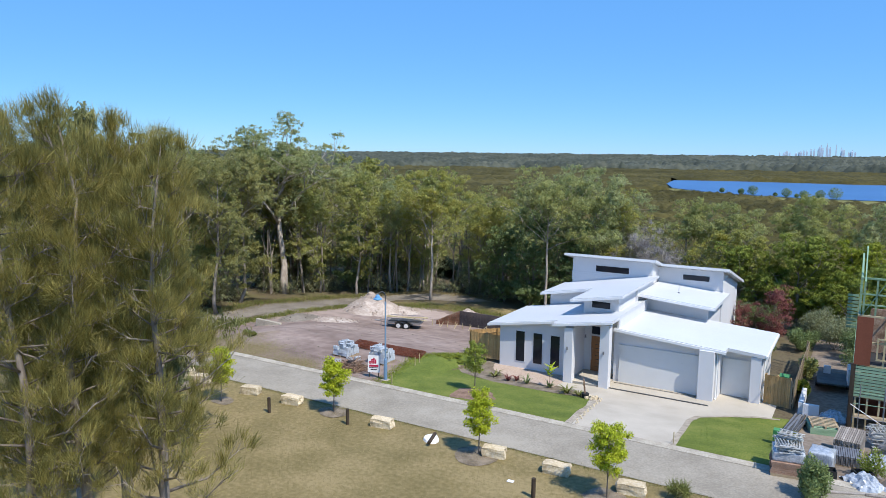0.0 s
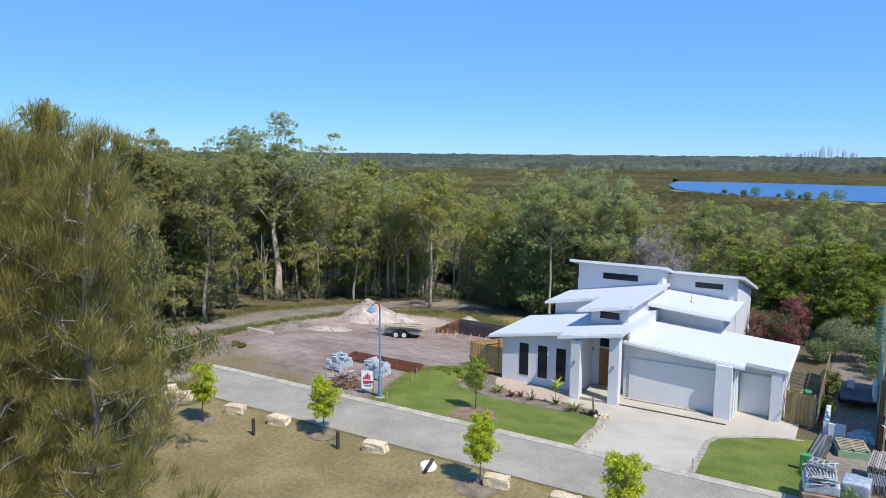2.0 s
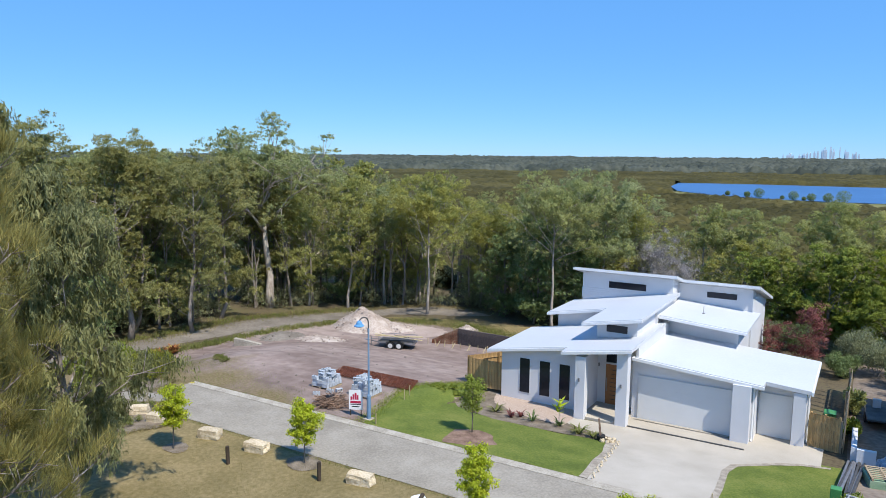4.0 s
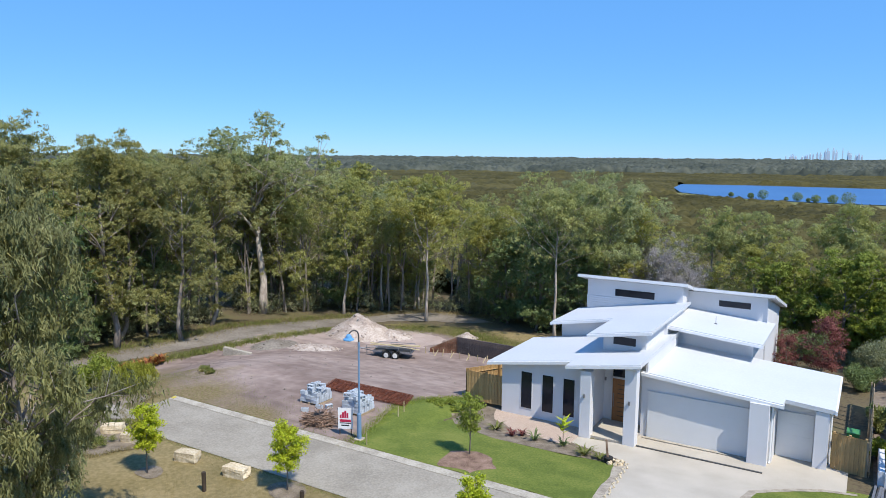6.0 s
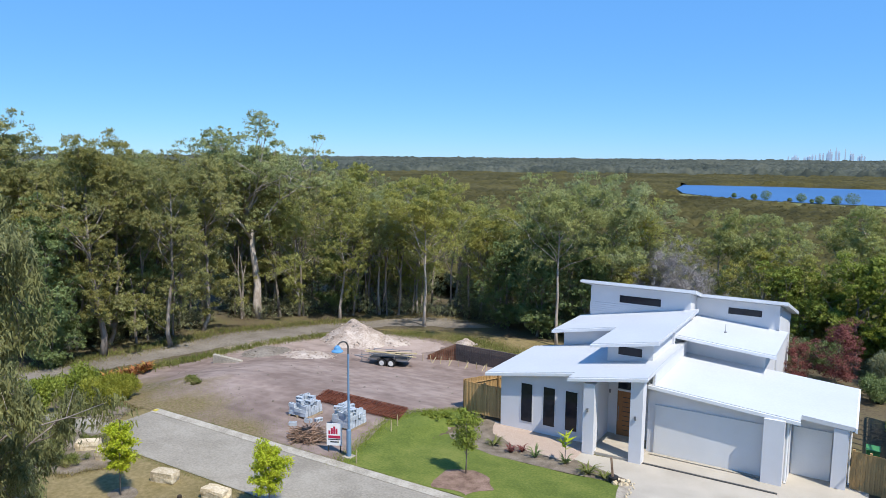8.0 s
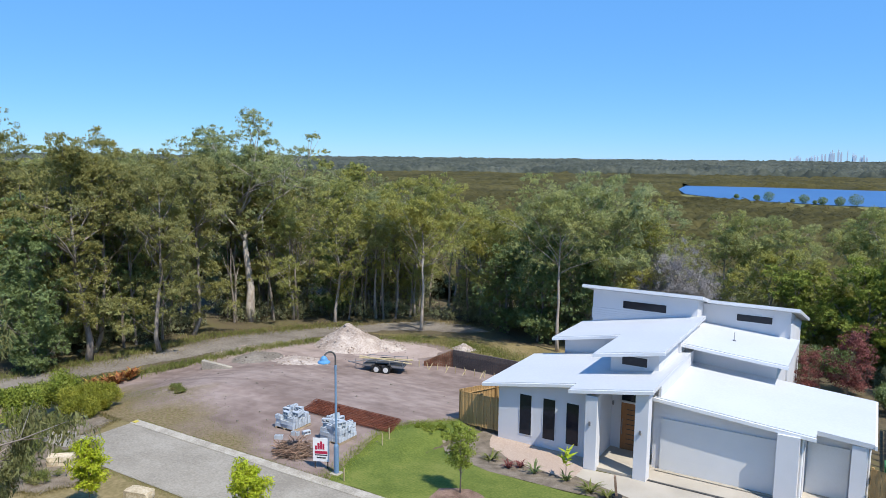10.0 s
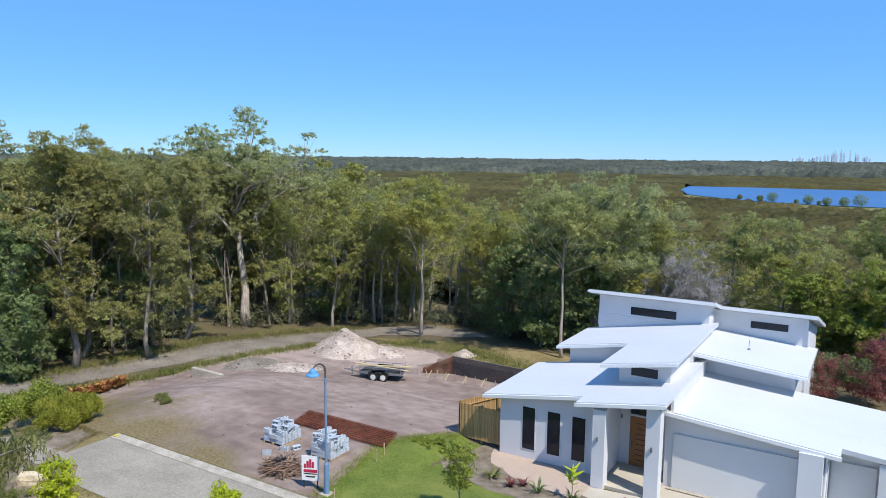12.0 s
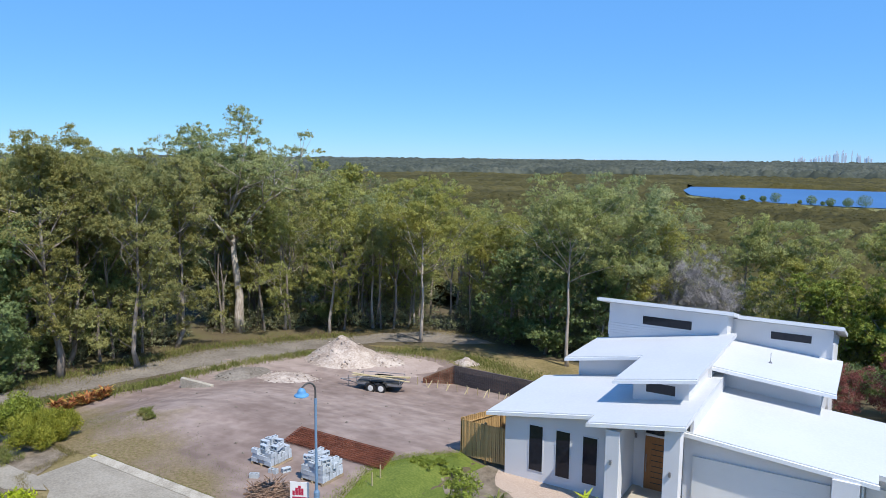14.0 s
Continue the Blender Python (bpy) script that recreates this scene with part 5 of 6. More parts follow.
heap("rubble_heap", (-21.6, 14.6, height(-21.6, 14.6)), 3.4, 3.1, 2.2, RUBBLE, "tall heap of pale crushed rubble on the lot", "rubble heap", 2.3, 150)
heap("gravel_mound", (-20.8, 7.6, height(-20.8, 7.6)), 2.7, 2.3, 0.3, RUBBLE, "low mound of spread pale gravel", "gravel", 4.1, 60)
heap("soil_mound", (-24.3, 6.6, height(-24.3, 6.6)), 1.9, 2.6, 0.55, TRACK, "low ridge of dark loose soil beside the track", "soil mound", 5.3, 30)
heap("rubble_heap", (-13.2, 19.6, height(-13.2, 19.6)), 1.2, 0.9, 0.55, RUBBLE, "small heap of pale rubble beyond the formwork", "rubble heap", 7.7, 30)
heap("rubble_heap", (-18.9, 16.0, height(-18.9, 16.0)), 2.3, 1.9, 0.62, RUBBLE, "low spill of pale rubble beside the tall heap", "rubble heap", 3.4, 70)
patch("sand_apron", [(-20.0, 12.4), (-17.0, 12.0), (-14.5, 13.5), (-14.0, 17.5), (-16.5, 19.0), (-20.5, 18.2), (-22.5, 16.0)], SAND, "pale sandy soil spread beside the rubble heap", lift=0.03, wobble=0.7)

# ---- formwork and reinforcing ----
CORNER, RIGHT, LEFT = (-11.1, 14.1), (-3.0, 13.8), (-13.0, 13.0)
fw = thing("formwork", (-9.5, 14.0, height(-9.5, 14)), "unfinished footing with timber formwork and standing rusty mesh", "formwork")


def fz(x, y):
    return height(x - 9.5, y + 14.0) - height(-9.5, 14.0)


a0, b0, c0 = Vector((CORNER[0] + 9.5, CORNER[1] - 14.0)), Vector((RIGHT[0] + 9.5, RIGHT[1] - 14.0)), Vector((LEFT[0] + 9.5, LEFT[1] - 14.0))


def standing(p, q, hp, hq, n, mat, label, bars):
    """A dark face between two plan points with a bar mesh before it."""
    bm = bmesh.new()
    d = (q - p).normalized()
    out = Vector((d.y, -d.x)) * 0.08
    for i in range(n + 1):
        f = i / n
        w = p.lerp(q, f) + out
        tube(bm, [(w.x, w.y, fz(w.x, w.y) - 0.1), (w.x, w.y, fz(w.x, w.y) + hp + (hq - hp) * f)], [0.011, 0.011], 4)
    for k in range(7):
        s, e = p + out, q + out
        z = (k + 0.3) / 7
        tube(bm, [(s.x, s.y, fz(s.x, s.y) + z * hp), (e.x, e.y, fz(e.x, e.y) + z * hq)], [0.011, 0.011], 4)
    part("standing_mesh", bm, bars, fw)
    bm = bmesh.new()
    lo = Vector((-out.x, -out.y)) * 1.5
    length = (q - p).length
    prism(bm, [tuple(p), tuple(q), tuple(q + lo), tuple(p + lo)], lambda x, y: fz(x, y) - 0.2, lambda x, y: fz(x, y) + hp + (hq - hp) * min(1, max(0, (Vector((x, y)) - p).dot(d) / length)))
    part("backing_wall", bm, mat, fw, label)


standing(a0, b0, 1.35, 1.35, 50, GREYBLOCK_DARK, "dark grey damp-proofed wall behind the mesh", DARKSTEEL)
standing(c0, a0, 0.35, 1.35, 14, STICKS, "brown form boards rising to the corner", RUST)
bm = boxes((-0.025, 0.025, -0.02, 0.02, -0.15, 0.55))
STAKE = mesh_of(bm, "stake")
STAKE.materials.append(FRAMEPINE)
for i in range(14):
    o = part("stake", STAKE, FRAMEPINE, fw)
    s = c0.lerp(b0, i / 13)
    x, y = s.x, s.y - 0.7
    o.matrix_basis = pose(x, y, fz(x, y), 8 * math.sin(i * 3), -12 * math.sin(i * 2.1), i * 33)
for i in range(6):
    o = part("brace", STAKE, FRAMEPINE, fw)
    s = c0.lerp(b0, 0.1 + 0.14 * i)
    x, y = s.x, s.y - 0.9
    o.matrix_basis = pose(x, y, fz(x, y) + 0.05, -55, 0, 0)

# concrete barrier slab
cb = thing("concrete_barrier", (-23.9, 2.4, height(-23.9, 2.4)), "low pale concrete barrier lying on the lot's edge", "barrier", rz=14)
bm = bmesh.new()
prism(bm, [(-1.25, -0.17), (1.15, -0.17), (1.15, 0.17), (-1.25, 0.17)], lambda x, y: -0.2, lambda x, y: 0.55 - 0.12 * (x + 1.25))
bmesh.ops.bevel(bm, geom=bm.edges[:], offset=0.025, segments=2, affect="EDGES")
part("slab", bm, KERB, cb)

# ---- fences ----
PAL = {}


def paling_fence(name, p0, p1, h, label, mat=PALING, gap=0.1, base=None):
    """Upright boards along a line, with posts and rails behind."""
    a, b = Vector(p0), Vector(p1)
    n = max(2, int((b - a).length / gap))
    ang = math.degrees(math.atan2((b - a).y, (b - a).x))
    z0 = base if base is not None else height(a.x, a.y)
    t = thing(name, (a.x, a.y, z0), label, "fence", rz=ang)
    L = (b - a).length
    key = (round(h, 2), mat.name)
    if key not in PAL:
        me = mesh_of(boxes((-0.044, 0.044, -0.012, 0.012, 0.0, h)), "paling")
        me.materials.append(mat)
        PAL[key] = me
    for i in range(n):
        x = L * (i + 0.5) / n
        q = a.lerp(b, x / L)
        o = part("paling", PAL[key], mat, t)
        o.location = (x, -0.03 if i % 2 else -0.015, (height(q.x, q.y) if base is None else base) - z0 + 0.01 * math.sin(i * 7))
    for z in (0.3, h - 0.3):
        bm = bmesh.new()
        tube(bm, [(0, 0.03, z), (L, 0.03, z + (height(b.x, b.y) - z0 if base is None else 0))], [0.03, 0.03], 4)
        part("rail", bm, mat, t)
    for x in (0.05, L / 2, L - 0.05):
        q = a.lerp(b, x / L)
        dz = (height(q.x, q.y) if base is None else base) - z0
        part("post", boxes((x - 0.05, x + 0.05, 0.06, 0.15, dz - 0.2, dz + h + 0.03)), mat, t)
    return t


paling_fence("paling_fence", (-2.45, 0.33), (-0.03, 0.33), 1.75, "new treated pine paling fence joining the house wall", base=0.22)
paling_fence("paling_fence", (-2.5, 8.6), (-2.5, 0.33), 1.75, "new treated pine paling fence along the side boundary")
paling_fence("paling_gate", (16.45, 1.6), (17.85, 1.35), 1.75, "treated pine paling gate beside the garage", gap=0.094)
paling_fence("paling_fence", (18.0, 1.4), (18.1, 12.0), 1.6, "weathered side boundary fence partly overgrown", PALLETWOOD, gap=0.11)
tagged(part("wheelie_bin", boxes((17.0, 17.55, 4.2, 4.9, 0.02, 0.95), (16.97, 17.58, 4.15, 4.95, 0.952, 1.02), bevel=0.03), BINGREEN), "green plastic bin behind the side gate", "bin")

# ---- park edge ----
def boulder(x, y, l, w, h, rz, seed):
    rng = np.random.default_rng(seed)
    bm = bmesh.new()
    bmesh.ops.create_cube(bm, size=1)
    bmesh.ops.subdivide_edges(bm, edges=bm.edges[:], cuts=4, use_grid_fill=True)
    for v in bm.verts:
        r = v.co.length
        v.co = v.co * (0.80 + 0.20 * min(1, 0.62 / max(r, 0.3)))
        v.co += Vector((noise.noise(v.co * 2.2 + Vector((seed, 0, 0))), noise.noise(v.co * 2.2 + Vector((0, seed, 0))), noise.noise(v.co * 2.2 + Vector((0, 0, seed))))) * 0.10
        v.co = Vector((v.co.x * l, v.co.y * w, (v.co.z + 0.42) * h))
    o = part("boulder", bm, BOULDER)
    o.matrix_basis = pose(x, y, 1.03, 0, 0, rz)
    return tagged(o, "cream sandstone boulder lying along the park edge", "boulder", "park boulders")


for i, (x, y, l, rz) in enumerate(((-11.6, -15.4, 1.1, 20), (-7.75, -15.4, 1.25, 14), (-4.75, -15.35, 1.3, 8), (1.2, -15.4, 1.3, 10), (7.4, -15.55, 1.25, 12), (10.4, -15.65, 1.35, 8), (13.6, -15.75, 1.3, 10), (-13.4, -15.2, 1.2, 40))):
    boulder(x, y, l * 0.86, 0.56, 0.46, rz, 3 + i)
bm = bmesh.new()
tube(bm, [(0, 0, -0.2), (0, 0, 0.78), (0, 0, 0.8)], [0.085, 0.085, 0.07], 12)
BOLLARD = mesh_of(bm, "bollard")
BOLLARD.materials.append(POSTWOOD)
for x, y in ((-4.8, -17.0), (-0.39, -16.12), (10.45, -18.2)):
    o = tagged(part("bollard", BOLLARD, POSTWOOD), "short dark timber bollard in the park grass", "bollard", "timber bollards")
    o.location = (x, y, 1.04)
pad = thing("broken_footing", (4.1, -15.5, 1.05), "white concrete footing with a lying dark post for a shadow", "footing", rz=35)
bm = bmesh.new()
bmesh.ops.create_cone(bm, segments=14, radius1=0.55, radius2=0.45, depth=0.16, cap_ends=True)
for v in bm.verts:
    v.co.x *= 0.75 + 0.1 * noise.noise(v.co * 3)
    v.co.y *= 1.0 + 0.3 * noise.noise(v.co * 2)
part("concrete", bm, SIGNWHITE, pad)
# dark post laid down to draw the post shadow at the slab
o = part("post", BOLLARD, POSTWOOD, pad)
o.matrix_basis = pose(-0.1, -0.6, 0.17, -86, 0, -20)
tagged(part("paper_scrap", boxes((8.98, 9.25, -17.55, -17.35, 1.05, 1.07)), SIGNWHITE), "white scrap lying on the park grass", "scrap")
for i, (x, y, rr) in enumerate(((-8.1, -17.2, 0.55), (-2.03, -15.2, 0.6), (6.75, -15.9, 0.95), (12.9, -16.7, 0.8))):
    patch("mulch_ring", [(x + rr * math.cos(a) * 1.15, y + rr * math.sin(a)) for a in np.linspace(0, 6.28, 14)[:-1]], MULCH, "grey mulch ring round a young tree", lift=0.005, step=0.25, wobble=0.4)
patch("bark_bed", [(2.0, -9.95), (3.6, -9.95), (4.1, -8.9), (3.3, -7.6), (2.2, -7.2), (1.5, -8.0), (1.5, -9.2)], REDMULCH, "reddish bark mulch bed in the lawn", lift=0.09, step=0.25, wobble=0.4)
patch("garden_corner", [(-15.2, -13.4), (-12.2, -14.6), (-10.6, -15.2), (-11.5, -17.4), (-14.5, -18.5), (-22, -16), (-24, -13), (-20, -10.6), (-16.0, -10.8)], MULCH, "grey-brown mulched planting bed at the lane's end", lift=0.03, wobble=0.5)
patch("footpath", [(-15.1, -12.85), (-16.3, -12.95), (-18.7, -12.85), (-21.0, -12.2), (-23.6, -11.5), (-24.2, -12.5), (-20.6, -13.5), (-17.0, -14.3), (-15.0, -14.2), (-13.5, -13.35)], CONCRETE, "pale concrete footpath leaving the lane's end", "footpath", lift=0.07, step=0.5)


# ---- small plants ----
def strap_plant(name, x, y, n, length, mat, label, seed, group="", width=0.03, up=0.8):
    rng = np.random.default_rng(seed)
    bm = bmesh.new()
    for i in range(n):
        a = rng.random() * 6.28
        l = length * (0.7 + 0.5 * rng.random())
        e = up * (0.5 + 0.8 * rng.random())
        d = Vector((math.cos(a), math.sin(a), 0))
        s = Vector((-d.y, d.x, 0)) * width
        pts = [d * 0.02, d * l * 0.45 + Vector((0, 0, l * 0.55 * e)), d * l * 0.95 + Vector((0, 0, l * (0.75 * e - 0.1)))]
        v = [bm.verts.new(pts[0] - s), bm.verts.new(pts[0] + s), bm.verts.new(pts[1] + s), bm.verts.new(pts[1] - s), bm.verts.new(pts[2])]
        bm.faces.new(v[:4])
        bm.faces.new((v[3], v[2], v[4]))
    o = part(name, bm, mat)
    o.location = (x, y, height(x, y) + 0.03)
    return tagged(o, label, "plant", group)


for i, (x, y, l) in enumerate(((1.16, -3.0, 0.62), (6.34, -3.9, 0.75), (7.15, -3.98, 0.5))):
    strap_plant("spiky_plant", x, y, 46, l, TUFT, "grey-green spiky grass plant in the mulch bed", 80 + i, "bed plants")
for i, (x, y, l) in enumerate(((2.32, -3.5, 0.42), (3.53, -3.35, 0.5), (2.7, -3.05, 0.32), (4.99, -3.2, 0.45))):
    strap_plant("red_plant", x, y, 26, l, RUSSET if i % 2 == 0 else DARKLEAF, "small dark red and green plant in the mulch bed", 90 + i, "bed plants", 0.035, 1.2)
sap = thing("young_palm", (4.95, -3.15, height(4.95, -3.15)), "small slender sapling with a few broad yellow-green leaves", "plant")
bm = bmesh.new()
tube(bm, [(0, 0, -0.05), (0.02, 0, 0.45), (0.0, 0.02, 0.95)], [0.025, 0.02, 0.015], 6)
part("stem", bm, BARK, sap)
rs = np.random.default_rng(5)
p = np.array([(0.05 * rs.normal(), 0.05 * rs.normal(), 0.7 + 0.05 * i) for i in range(14)])
u = np.array([(math.cos(i * 2.4), math.sin(i * 2.4), 0.6) for i in range(14)])
part("leaf", blades("leaf", p + u * 0.2, u, 0.34, 0.22, BRIGHT, rs), BRIGHT, sap)
for i, (x, y) in enumerate(((-28.3, -4.6), (-27.8, -4.1), (-28.2, -3.5), (-27.7, -3.0), (-28.2, -2.6), (-27.8, -2.0), (-28.1, -1.5), (-27.6, -4.6))):
    strap_plant("cordyline", x, y, 60, 0.7, REDLEAF, "red and yellow strap-leaved plant beside the track", 110 + i, "track plants", 0.06, 1.1)


def bush(name, x, y, r, h, mat, label, seed, count=4200, leaf=0.12, slim=0.35, group="shrubs", base=None):
    rng = np.random.default_rng(seed)
    cen = [(rng.normal() * r * 0.45, rng.normal() * r * 0.45, h * (0.25 + 0.55 * rng.random())) for _ in range(14)]
    s = [(0.42 * r, 0.42 * r, 0.3 * h)] * 14
    p, d = scatter(cen, s, count, rng)
    p[:, 2] = np.maximum(p[:, 2], 0.02)
    u = rng.normal(size=p.shape) * 0.6 + d * 0.6 + (0, 0, 0.5)
    t = thing(name, (x, y, height(x, y) if base is None else base), label, "bush", group)
    part("foliage", blades("foliage", p, u, leaf, slim, mat, rng, d), mat, t)
    bm = bmesh.new()
    for c in cen[:6]:
        tube(bm, [(0, 0, -0.1), (c[0] * 0.5, c[1] * 0.5, c[2] * 0.5), c], [0.02, 0.015, 0.006], 5)
    part("stem", bm, BARK, t)
    return t


for i, (x, y, r, h) in enumerate(((-17.9, -11.2, 0.95, 1.35), (-19.3, -10.7, 1.05, 1.7), (-18.7, -9.8, 0.85, 1.5), (-20.5, -9.9, 0.8, 1.2))):
    bush("shrub", x, y, r, h, YELLOWSHRUB, "feathery yellow-green shrub at the lane's end", 121 + 40 * i, 8500, 0.11, 0.14)
bush("shrub", -24.5, -9.0, 1.2, 2.6, LEAFY, "leafy green shrub at the lane's end", 123, 8000, 0.1)
bush("shrub", -23.5, -11.5, 1.3, 2.0, LEAFY, "leafy green shrub at the lane's end", 124, 8000, 0.1)
for i, (x, y, r) in enumerate(((-15.6, -15.3, 0.6), (-14.4, -16.4, 0.7), (-16.8, -14.4, 0.8), (-12.6, -16.6, 0.5), (-17.8, -12.8, 0.7), (-18.6, -5.3, 0.35), (-17.4, -5.9, 0.3), (-13.8, -14.7, 0.45))):
    bush("shrub", x, y, r, r * 0.9, TUFT, "low dry grassy shrub in the planting bed", 130 + i, 1400, 0.14, 0.08)
for i, (x, y, r) in enumerate(((-2.6, -2.6, 0.42), (-3.1, -2.5, 0.36), (-2.4, -1.8, 0.4), (-1.9, -2.1, 0.36))):
    bush("weed_clump", x, y, r * 0.8, 0.2, LEAFY, "low leafy weeds at the lawn's edge", 140 + i, 700, 0.07)
bush("shrub", 15.4, -15.2, 0.4, 0.6, TUFT, "spiky grass clump beside the lane", 151, 900, 0.32, 0.035, base=1.05)
bush("shrub", 19.9, -12.4, 0.7, 1.7, DARKLEAF, "dark green bush at the kerb by the building site", 152, 6500, 0.075)
bush("shrub", 21.9, -8.9, 0.5, 1.3, LEAFY, "sparse yellow-green bush on the building site", 153, 1300, 0.07)
bush("shrub", 18.5, -6.9, 0.6, 0.8, LEAFY, "green bush at the lawn strip's edge", 154, 1800, 0.1)
for i, (x, y, r, h) in enumerate(((14.0, 21.5, 1.3, 2.6), (17.9, 19.5, 1.4, 2.6), (17.6, 15.6, 1.0, 1.6), (19.5, 17.0, 1.5, 2.6), (21.0, 14.5, 1.4, 2.4), (11.6, 20.5, 1.3, 2.4), (15.2, 13.2, 0.6, 0.8), (22.5, 17.5, 1.6, 3.0))):
    bush("shrub", x, y, r, h, SCRUB if i % 2 else DARKLEAF, "dense green shrub behind the house", 160 + i, 7000, 0.085)
bush("shrub", 18.35, 3.9, 0.4, 1.1, LEAFY, "climber over the side boundary fence", 155, 2600, 0.12)
bush("shrub", 18.4, 8.0, 0.5, 1.6, GUM, "brown-green climber over the side boundary fence", 156, 2600, 0.12)

# letter post with pot
lp = thing("mail_post", (7.6, -4.15, height(7.6, -4.15)), "leaning timber post in a dark pot by the driveway", "post")
part("post", boxes((-0.05, 0.05, -0.05, 0.05, 0.1, 1.2), bevel=0.008), STICKS, lp).matrix_basis = pose(0, 0, 0, 4, -6, 20)
bm = bmesh.new()
tube(bm, [(0, 0, 0), (0, 0, 0.3), (0, 0, 0.32)], [0.18, 0.22, 0.2], 16)
part("pot", bm, TYRE, lp)
rocks = thing("edging_rocks", (7.95, -4.1, height(7.95, -4.1)), "small pile of pale rocks beside the driveway", "rocks")
for i in range(9):
    bm = bmesh.new()
    bmesh.ops.create_icosphere(bm, subdivisions=1, radius=0.13)
    o = part("rock", bm, BOULDER, rocks)
    o.matrix_basis = pose(0.25 * math.sin(i * 2.1), 0.3 * math.cos(i * 1.7), 0.06 + 0.02 * (i % 3), i * 50, i * 20, 0) @ Matrix.Diagonal((1.2, 0.9, 0.7, 1))
for x, y in ((-3.16, -5.78), (-3.36, -4.95), (-2.08, -9.9), (13.9, -9.9)):
    tagged(part("survey_stake", boxes((x - 0.02, x + 0.02, y - 0.02, y + 0.02, height(x, y) - 0.1, height(x, y) + 0.6)), FRAMEPINE), "thin pale survey stake in the ground", "stake", "survey stakes")
# edging stones along the driveway
for i in range(40):
    f = i / 39
    x = 8.15 + 0.75 * f
    y = -3.7 - 6.3 * f
    bm = bmesh.new()
    bmesh.ops.create_icosphere(bm, subdivisions=1, radius=0.045 + 0.015 * math.sin(i * 3.3))
    o = part("edging_stone", bm, BOULDER)
    o.location = (x + 0.25 + 0.08 * math.sin(i * 5), y, height(x, y) + 0.06)
    tagged(o, "small pale edging stone beside the driveway", "stone", "driveway stones")

# grass tufts where covers meet
def tufts(name, spots, count, size, mat, label, seed, spread):
    rng = np.random.default_rng(seed)
    pick = rng.integers(0, len(spots), count)
    a = np.array(spots)[pick]
    p2 = a[:, :2] + rng.normal(size=(count, 2)) * spread
    z = np.array([height(x, y) for x, y in p2]) + size * 0.35
    p = np.concatenate([p2, z[:, None]], 1)
    u = rng.normal(size=p.shape) * 0.45 + (0, 0, 1)
    o = part(name, blades(name, p, u, size, 0.09, mat, rng), mat)
    return tagged(o, label, "grass", kind="stuff")


def along(points, step):
    out = []
    for a, b in zip(points, points[1:]):
        a, b = Vector(a), Vector(b)
        k = max(1, int((b - a).length / step))
        out += [tuple(a.lerp(b, i / k)) for i in range(k)]
    return out


tufts("long_grass", along([(-31.5, -6.5), (-28.6, -1), (-27.6, 3), (-26.9, 7), (-25.6, 12), (-24.6, 15.5)], 0.5)[::3], 6500, 0.22, TUFT, "long green grass along the track", 201, 0.45)
tufts("long_grass", along([(-20, 19.5), (-16, 21.0), (-12, 20.5), (-8, 19.0), (-4, 17.5), (-3, 15)], 0.4)[::3], 13000, 0.17, TUFT, "long green grass behind the lot", 202, 0.9)
tufts("long_grass", along([(-35.4, -6), (-33.6, 2), (-32.9, 10), (-29.6, 18), (-26, 22)], 0.5)[::4], 4500, 0.22, TUFT, "dry grass at the foot of the bush", 203, 0.7)
tufts("verge_tufts", [(x, y) for x in np.arange(-24, -3, 0.9) for y in np.arange(-9.8, -4.5, 0.9) if y < -9.5 + 0.28 * (-3 - x)], 12000, 0.05, TUFT, "short patchy grass on the verge", 204, 0.5)
patch("back_grass", [(-23, 19.5), (-16, 19.8), (-12.5, 18.6), (-3.5, 15.6), (-1.5, 16), (-1.5, 24), (-7, 25), (-14, 24.0), (-20, 21.5)], PARK, "rough grass behind the lot", lift=0.015, wobble=0.5)

# ---- neighbouring building site ----
patch("site_soil", [(18.6, -10.1), (60, -10.1), (60, 22), (18.2, 22), (18.2, 1.4), (18.4, -4.0)], DIRT, "trampled soil of the neighbouring building site", lift=0.01, step=1.0)
site = thing("unfinished_house", (20.85, -0.3, 0.0), "half-built timber house with green boards and open framing", "house")


def length(name, a, b, r, mat, parent, sides=4):
    """One straight bar under a thing."""
    bm = bmesh.new()
    tube(bm, [a, b], [r, r], sides)
    return part(name, bm, mat, parent)


LOW_STUD = mesh_of(boxes((-0.045, 0.045, -0.045, 0.045, 0, 1.8)), "stud")
LOW_STUD.materials.append(FRAMEPINE)
MID_STUD = mesh_of(boxes((-0.045, 0.045, -0.045, 0.045, 0, 2.5)), "stud")
MID_STUD.materials.append(FRAMEPINE)
TOP_STUD = mesh_of(boxes((-0.045, 0.045, -0.045, 0.045, 0, 1.9)), "stud")
TOP_STUD.materials.append(GREENTIMBER)
part("corner_post", boxes((-0.12, 0.1, -0.1, 0.1, -0.1, 3.6)), POSTWOOD, site, "dark corner post")
for i in range(12):
    for mesh, z, mat in ((LOW_STUD, 0.0, FRAMEPINE), (MID_STUD, 3.62, FRAMEPINE), (TOP_STUD, 6.25, GREENTIMBER)):
        if mesh is MID_STUD and i == 1:
            continue
        part("stud", mesh, mat, site).location = (0.2 + 0.55 * i, 0.06, z)
for i in range(13):
    for mesh, z, mat in ((MID_STUD, 3.62, GREENTIMBER), (TOP_STUD, 6.25, GREENTIMBER)):
        part("stud", mesh, mat, site).location = (0.05, 0.7 + 0.8 * i, z)
